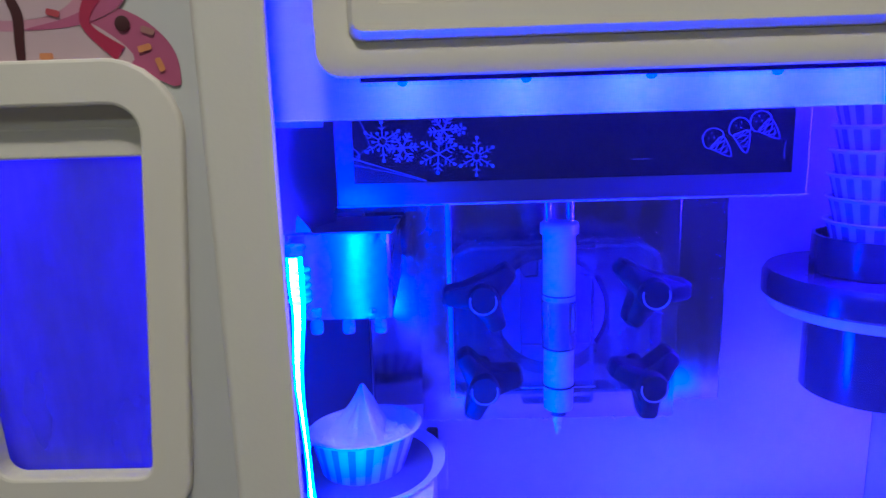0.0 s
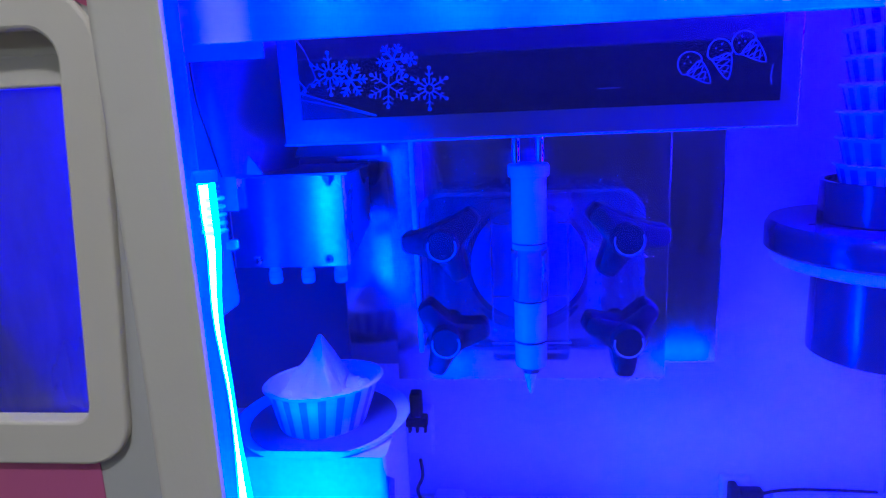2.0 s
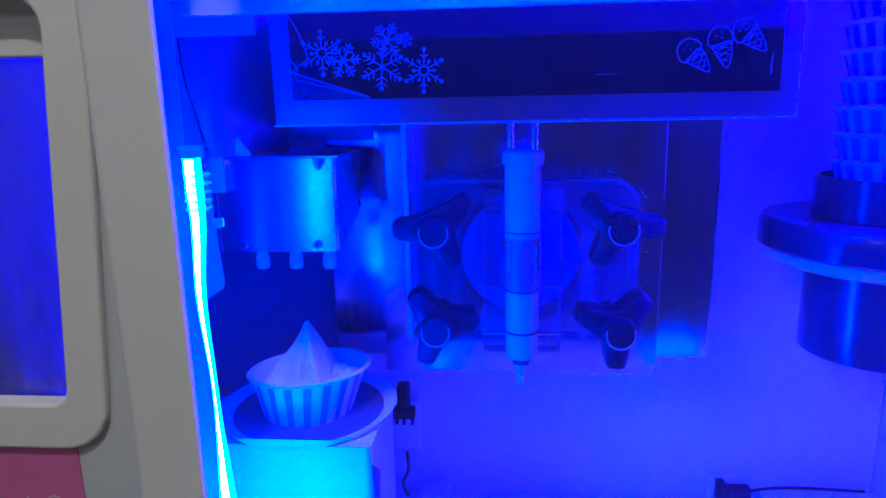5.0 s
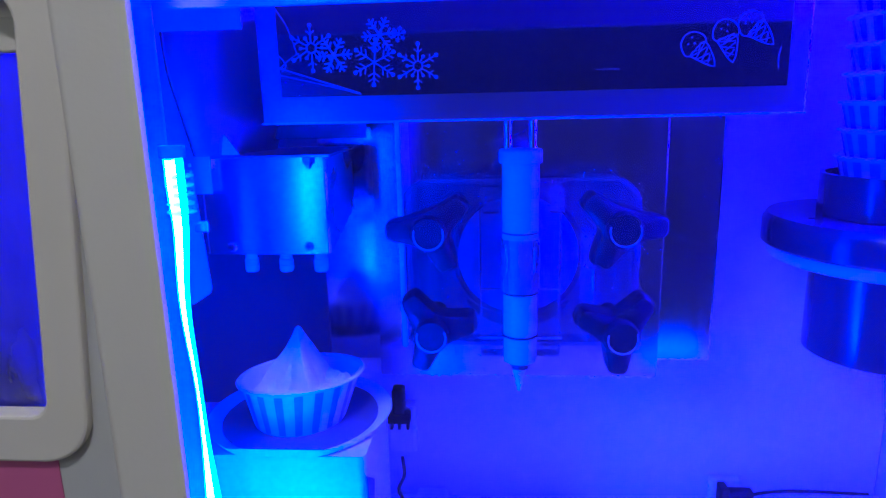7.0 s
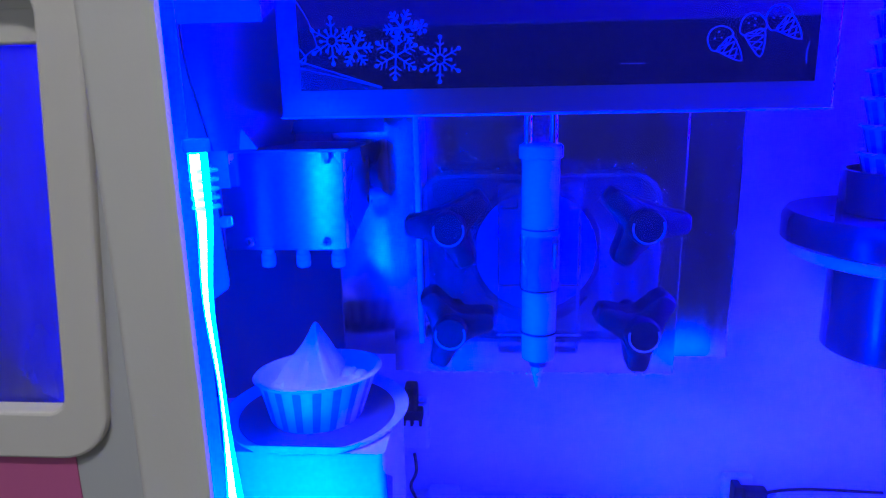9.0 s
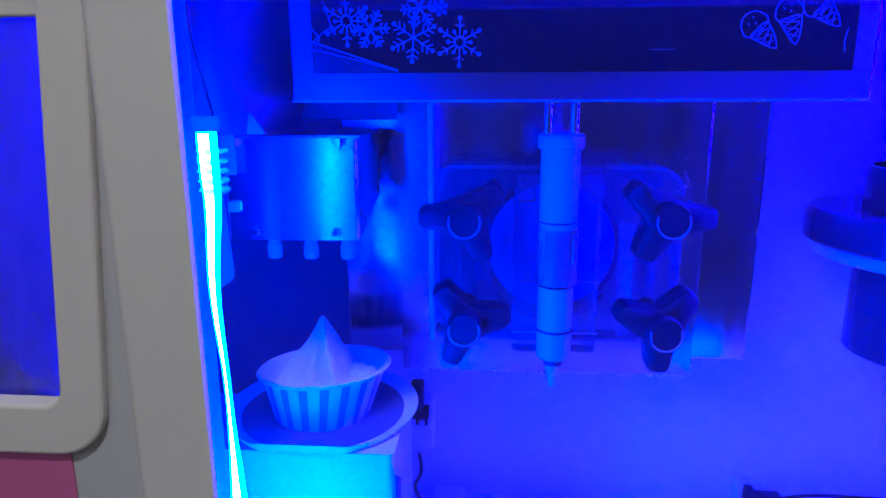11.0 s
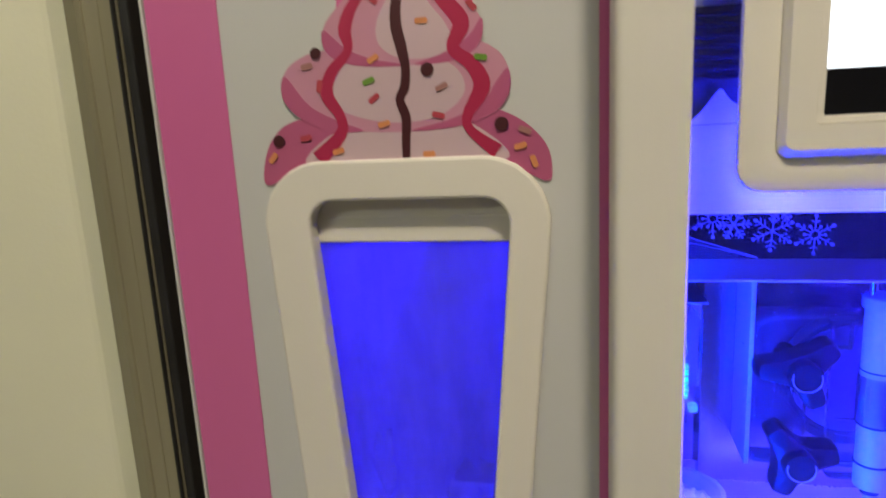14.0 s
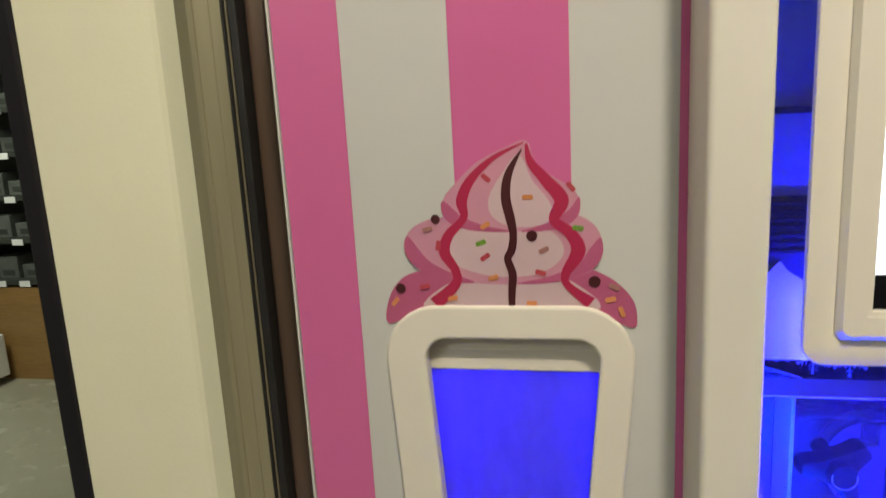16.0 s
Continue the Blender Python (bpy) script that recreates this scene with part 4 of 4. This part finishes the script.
# ---- sockets and cables on the inner back wall ----
socket = thing("power_socket", "white socket block with a dark plug on the back wall", "socket")
part("block", box(-0.052, -0.022, 0.672, 0.6897, 0.885, 0.940, 0.003), M_WHITE, socket)
part("plug", box(-0.044, -0.031, 0.655, 0.6715, 0.938, 0.966, 0.003), M_BLACK, socket, "dark plug")
part("plug", box(-0.052, -0.026, 0.658, 0.6715, 0.926, 0.9375, 0.002), M_BLACK, socket)
for x in (-0.048, -0.040, -0.031):
    part("pin", box(x, x + 0.003, 0.664, 0.6715, 0.917, 0.9258), M_SEAL, socket)
part("cable", pipe([(-0.037, 0.668, 0.884), (-0.035, 0.664, 0.865), (-0.042, 0.668, 0.845), (-0.038, 0.674, 0.826)], 0.002, 8), M_TUBE, socket)
socket2 = thing("wall_socket", "white square socket with dark plug near the floor", "socket")
part("plate", box(0.287, 0.318, 0.680, 0.6897, 0.826, 0.858, 0.003), M_WHITE, socket2)
part("plug", box(0.293, 0.302, 0.663, 0.6796, 0.832, 0.856, 0.002), M_BLACK, socket2, "dark plug")
part("plug", box(0.302, 0.328, 0.666, 0.6785, 0.838, 0.851, 0.003), M_BLACK, socket2)
part("cable", pipe([(0.328, 0.672, 0.845), (0.345, 0.670, 0.850), (0.375, 0.668, 0.853), (0.44, 0.668, 0.851)], 0.0018, 8), M_BLACK, socket2)
tray = thing("cable_tray", "pale plastic tray lying on the inner floor", "tray")
part("tray_body", box(0.338, 0.455, 0.630, 0.676, 0.8253, 0.846, 0.004), M_WHITE, tray)
part("tray_lip", box(0.352, 0.455, 0.626, 0.6296, 0.842, 0.8475, 0.001), M_STEEL, tray)
plinth = thing("floor_box", "pale box standing on the inner floor", "box")
part("case", box(-0.024, 0.010, 0.655, 0.685, 0.8253, 0.835, 0.002), M_WHITE, plinth)
part("lid", box(-0.022, 0.008, 0.657, 0.683, 0.8352, 0.838, 0.001), M_MILK, plinth)

# ---- printed ice cream swirl on the panel ----
decal = thing("ice_cream_decal", "printed pink ice cream swirl sticker with sprinkles", "sticker")
Y1 = PANEL - 0.0012
THIN = 0.28


def layer(name, outline, material, depth, label=""):
    return part(name, slab(smooth_line(outline, True, 6), Y1 - depth * THIN, Y1 - depth * THIN + 0.0004), material, decal, label)


def stroke(name, pts, widths, material, depth):
    return part(name, ribbon(pts, widths, Y1 - depth * THIN, Y1 - depth * THIN + 0.0004), material, decal)


layer("lower_tier", [(-0.371, 1.328), (-0.371, 1.345), (-0.362, 1.362), (-0.345, 1.372), (-0.300, 1.378), (-0.255, 1.380), (-0.215, 1.376), (-0.190, 1.366), (-0.174, 1.350), (-0.170, 1.334), (-0.174, 1.326), (-0.200, 1.335), (-0.270, 1.338), (-0.345, 1.335)], M_ICE_MID, 0.0004, "deep pink lower swirl")
layer("lower_light", [(-0.338, 1.340), (-0.322, 1.360), (-0.290, 1.369), (-0.240, 1.369), (-0.214, 1.360), (-0.200, 1.340), (-0.270, 1.336)], M_ICE_LIGHT, 0.0009)
layer("middle_tier", [(-0.345, 1.378), (-0.353, 1.390), (-0.350, 1.404), (-0.338, 1.413), (-0.318, 1.417), (-0.270, 1.414), (-0.225, 1.418), (-0.204, 1.410), (-0.196, 1.396), (-0.197, 1.382), (-0.208, 1.370), (-0.240, 1.362), (-0.290, 1.362), (-0.325, 1.368)], M_ICE, 0.0014, "pink middle swirl")
layer("middle_shade", [(-0.350, 1.402), (-0.353, 1.388), (-0.342, 1.374), (-0.320, 1.364), (-0.296, 1.363), (-0.315, 1.371), (-0.334, 1.382)], M_ICE_MID, 0.0019)
layer("middle_light", [(-0.312, 1.378), (-0.318, 1.392), (-0.306, 1.407), (-0.285, 1.410), (-0.250, 1.409), (-0.230, 1.400), (-0.226, 1.384), (-0.245, 1.370), (-0.280, 1.368)], M_ICE_LIGHT, 0.0019)
layer("middle_shade", [(-0.197, 1.398), (-0.196, 1.384), (-0.207, 1.371), (-0.232, 1.363), (-0.262, 1.362), (-0.236, 1.368), (-0.214, 1.378), (-0.205, 1.390)], M_ICE_MID, 0.0021)
layer("upper_tier", [(-0.252, 1.4745), (-0.268, 1.470), (-0.290, 1.460), (-0.306, 1.446), (-0.318, 1.433), (-0.320, 1.420), (-0.310, 1.410), (-0.290, 1.405), (-0.260, 1.404), (-0.230, 1.405), (-0.216, 1.412), (-0.212, 1.424), (-0.218, 1.437), (-0.235, 1.448), (-0.246, 1.459)], M_ICE, 0.0024, "pink upper swirl with a curled tip")
layer("upper_shade", [(-0.319, 1.430), (-0.320, 1.419), (-0.311, 1.410), (-0.292, 1.405), (-0.262, 1.404), (-0.285, 1.409), (-0.304, 1.417)], M_ICE_MID, 0.0026)
layer("upper_shade", [(-0.213, 1.430), (-0.2125, 1.420), (-0.218, 1.411), (-0.232, 1.405), (-0.258, 1.404), (-0.236, 1.411), (-0.221, 1.420)], M_ICE_MID, 0.0026)
layer("upper_light", [(-0.258, 1.464), (-0.272, 1.449), (-0.282, 1.432), (-0.281, 1.418), (-0.268, 1.409), (-0.246, 1.408), (-0.233, 1.415), (-0.236, 1.428), (-0.248, 1.444)], M_ICE_LIGHT, 0.0029)
stroke("syrup", [(-0.254, 1.473), (-0.278, 1.462), (-0.296, 1.446), (-0.304, 1.430), (-0.303, 1.416), (-0.316, 1.402), (-0.320, 1.388), (-0.312, 1.374), (-0.312, 1.362), (-0.330, 1.345)], [0.001, 0.004, 0.007, 0.009, 0.006, 0.008, 0.009, 0.007, 0.008, 0.012], M_RED, 0.0034)
stroke("syrup", [(-0.252, 1.472), (-0.249, 1.458), (-0.238, 1.444), (-0.226, 1.428), (-0.232, 1.413), (-0.220, 1.402), (-0.214, 1.388), (-0.224, 1.370), (-0.222, 1.360), (-0.205, 1.346)], [0.002, 0.006, 0.009, 0.011, 0.008, 0.009, 0.011, 0.007, 0.006, 0.010], M_RED, 0.0034)
stroke("chocolate", [(-0.2555, 1.468), (-0.266, 1.450), (-0.269, 1.432), (-0.266, 1.415), (-0.264, 1.402), (-0.2655, 1.390), (-0.269, 1.382), (-0.2655, 1.370), (-0.2665, 1.355), (-0.267, 1.342)], [0.001, 0.006, 0.0075, 0.0075, 0.006, 0.0065, 0.006, 0.0065, 0.006, 0.005], M_CHOC, 0.0039)
for x, z, r in ((-0.2495, 1.4005, 0.0044), (-0.202, 1.3635, 0.0046), (-0.326, 1.4155, 0.0038), (-0.3585, 1.3585, 0.0042)):
    part("choc_ball", lathe([(0.0, -0.00015), (r * 0.8, -0.0001), (r, 0.0), (r, 0.0004)], (x, Y1 - 0.0013, z), 20, "y"), M_CHOC, decal, "dark chocolate ball")
for x, z, a, m in ((-0.290, 1.3955, 20, M_SP_GREEN), (-0.287, 1.384, 35, M_SP_RED), (-0.325, 1.394, 80, M_SP_RED), (-0.333, 1.4075, 10, M_SP_BROWN), (-0.338, 1.360, 10, M_SP_RED), (-0.364, 1.347, 50, M_SP_ORANGE),
                   (-0.2405, 1.389, 25, M_SP_BROWN), (-0.2435, 1.371, -15, M_SP_RED), (-0.214, 1.406, -8, M_SP_GREEN), (-0.187, 1.359, -20, M_SP_BROWN), (-0.190, 1.349, 15, M_SP_ORANGE), (-0.1815, 1.339, -70, M_SP_ORANGE),
                   (-0.252, 1.431, 0, M_SP_ORANGE), (-0.284, 1.447, -40, M_SP_RED), (-0.219, 1.438, -50, M_SP_RED), (-0.281, 1.367, 15, M_SP_ORANGE), (-0.286, 1.4095, 30, M_SP_ORANGE), (-0.251, 1.346, 0, M_SP_ORANGE), (-0.315, 1.350, 15, M_SP_ORANGE)):
    c = Vector((x, z))
    u = Vector((math.cos(radians(a)), math.sin(radians(a))))
    v = Vector((-u.y, u.x))
    out = rounded([c - u * 0.0042 - v * 0.0019, c + u * 0.0042 - v * 0.0019, c + u * 0.0042 + v * 0.0019, c - u * 0.0042 + v * 0.0019], [0.0012] * 4, 3)
    part("sprinkle", slab(out, Y1 - 0.0013, Y1 - 0.0009), m, decal)

# ---- lettering below the hatch ----
def letters(text, x, z, size, name, material, y, grow):
    cu = bpy.data.curves.new(name, "FONT")
    cu.body, cu.size, cu.extrude, cu.offset = text, size, 0.0002, grow
    tmp = new("tmp_text", cu)
    me = bpy.data.meshes.new_from_object(tmp.evaluated_get(bpy.context.evaluated_depsgraph_get()))
    bpy.data.objects.remove(tmp)
    me.transform(Matrix.Translation((x, y, z)) @ Matrix.Rotation(radians(90), 4, "X"))
    me.materials.append(material)
    bm = bmesh.new()
    bm.from_mesh(me)
    return bm


lettering = thing("lettering_decal", "red outlined lettering sticker below the hatch", "sticker")
for text, x, z, size in (("F", -0.3545, 0.944, 0.072), ("t", -0.272, 0.954, 0.066), ("i", -0.2475, 0.952, 0.066)):
    rim = part("letter_rim", letters(text, x, z, size, "rim", M_TEXTRIM, PANEL - 0.0014, 0.0022), M_TEXTRIM, lettering)
    part("letter", letters(text, x, z, size, "letter", M_TEXT, PANEL - 0.0020, 0.0006), M_TEXT, lettering)
for x0, x1 in ((-0.328, -0.302), (-0.298, -0.276), (-0.2335, -0.208), (-0.204, -0.180)):
    part("letter_rim", slab(rounded([(x0 - 0.002, 0.9885), (x1 + 0.002, 0.9885), (x1 + 0.002, 0.948), (x0 - 0.002, 0.948)], [0.009] * 4, 5), PANEL - 0.0016, PANEL - 0.0012), M_TEXTRIM, lettering)
    part("letter", slab(rounded([(x0, 0.9865), (x1, 0.9865), (x1, 0.950), (x0, 0.950)], [0.008] * 4, 5), PANEL - 0.0022, PANEL - 0.0018), M_TEXT, lettering)


# ---- wall profiles beside the machine ----
prof_a = thing("metal_profile", "champagne coloured metal door profile on the wall", "profile")
part("face", extrude_z([(-0.5873, 0.4885), (-0.5700, 0.4800), (-0.5640, 0.4795), (-0.5630, 0.4815), (-0.5560, 0.4815), (-0.5550, 0.4792), (-0.5345, 0.4785), (-0.5345, 0.58), (-0.5873, 0.58)], 0, 2.8), M_OLIVE, prof_a)
part("bead", extrude_z(rounded([(-0.5480, 0.4776), (-0.5455, 0.4776), (-0.5455, 0.4790), (-0.5480, 0.4790)], [0.0006] * 4, 3), 0, 2.8), M_OLIVE, prof_a)
prof_b = thing("door_seal", "black rubber seal strip beside the metal profile", "seal")
part("strip", box(-0.5342, -0.5315, 0.478, 0.58, 0, 2.8, 0.001), M_GASKET, prof_b)
part("strip", box(-0.5312, -0.5303, 0.4815, 0.58, 0, 2.8), M_OLIVE, prof_b, "thin grey lip")
part("strip", box(-0.5300, -0.5205, 0.482, 0.58, 0, 2.8, 0.002), M_GASKET, prof_b)
prof_c = thing("metal_strip", "dark brown metal strip beside the vending machine", "strip")
part("face", box(-0.5202, -0.498, 0.497, 0.58, 0, 2.8, 0.003), M_BROWN, prof_c)
part("face", box(-0.4977, -0.4555, 0.516, 0.58, 0, 2.8, 0.003), M_BROWN, prof_c)

# ---- the shop seen past the wall ----
post = thing("black_post", "black metal post at the wall's end", "post")
part("shaft", box(-0.8075, -0.7833, 0.500, 0.54, 0, 2.8, 0.003), M_BLACK, post)
rack = thing("shop_shelf", "dark shop shelf holding boxed goods and tags", "shelf")
part("back", box(-4.9, -3.35, 3.65, 3.7, 0.62, 2.3), M_SHELF, rack)
part("plinth", box(-4.9, -3.35, 3.3, 3.7, 0.0, 0.62), M_WOOD, rack, "brown wooden base")
for k in range(6):
    z = 0.64 + 0.27 * k
    part("board", box(-4.9, -3.35, 3.3, 3.648, z, z + 0.03), M_SHELF, rack)
    for j in range(8):
        x = -4.85 + 0.185 * j
        t = thing("goods_box", "grey boxed goods on the shop shelf", "box", "goods on the shop shelf")
        part("carton", box(x, x + 0.15, 3.36, 3.6, z + 0.0302, z + 0.12 + 0.08 * ((j * 7 + k * 3) % 3) / 3, 0.004), M_GOODS, t)
        part("label", box(x + 0.03, x + 0.12, 3.3585, 3.3598, z + 0.05, z + 0.085), M_SHELF, t)
        part("tag", box(x + 0.02, x + 0.10, 3.295, 3.2995, z - 0.012, z + 0.026), M_TAG, rack, "white price tag")
bin_ = thing("plastic_crate", "white plastic crate on the shop floor", "crate")
part("shell", box(-4.25, -3.86, 2.95, 3.25, 0.05, 0.33, 0.012), M_TAG, bin_)
for x in (-4.2, -3.92):
    part("castor", lathe([(0.0, -0.01), (0.025, -0.01), (0.025, 0.01), (0.0, 0.01)], (x, 2.97, 0.025), 14, "y"), M_BLACK, bin_)
unit_b = thing("display_cabinet", "pale lit display cabinet standing in the shop", "cabinet")
part("carcass", box(-4.45, -3.98, 3.0, 3.28, 0.335, 0.95, 0.01), M_GOODS, unit_b)
part("glass_front", box(-4.42, -4.0, 2.995, 2.9995, 0.42, 0.90), M_TAG, unit_b)
# assumed fixtures at the hall lights, all out of view
for k, (x, y) in enumerate(((0.06, -0.50), (-1.7, -1.9), (-3.5, 2.0))):
    fix = thing("ceiling_lamp", "assumed square ceiling lamp, out of view", "lamp", "ceiling lamps")
    part("housing", box(x - 0.35, x + 0.35, y - 0.35, y + 0.35, 2.76, 2.7999), M_TAG, fix)
    part("diffuser", box(x - 0.3, x + 0.3, y - 0.3, y + 0.3, 2.75, 2.7598), M_HALL, fix)
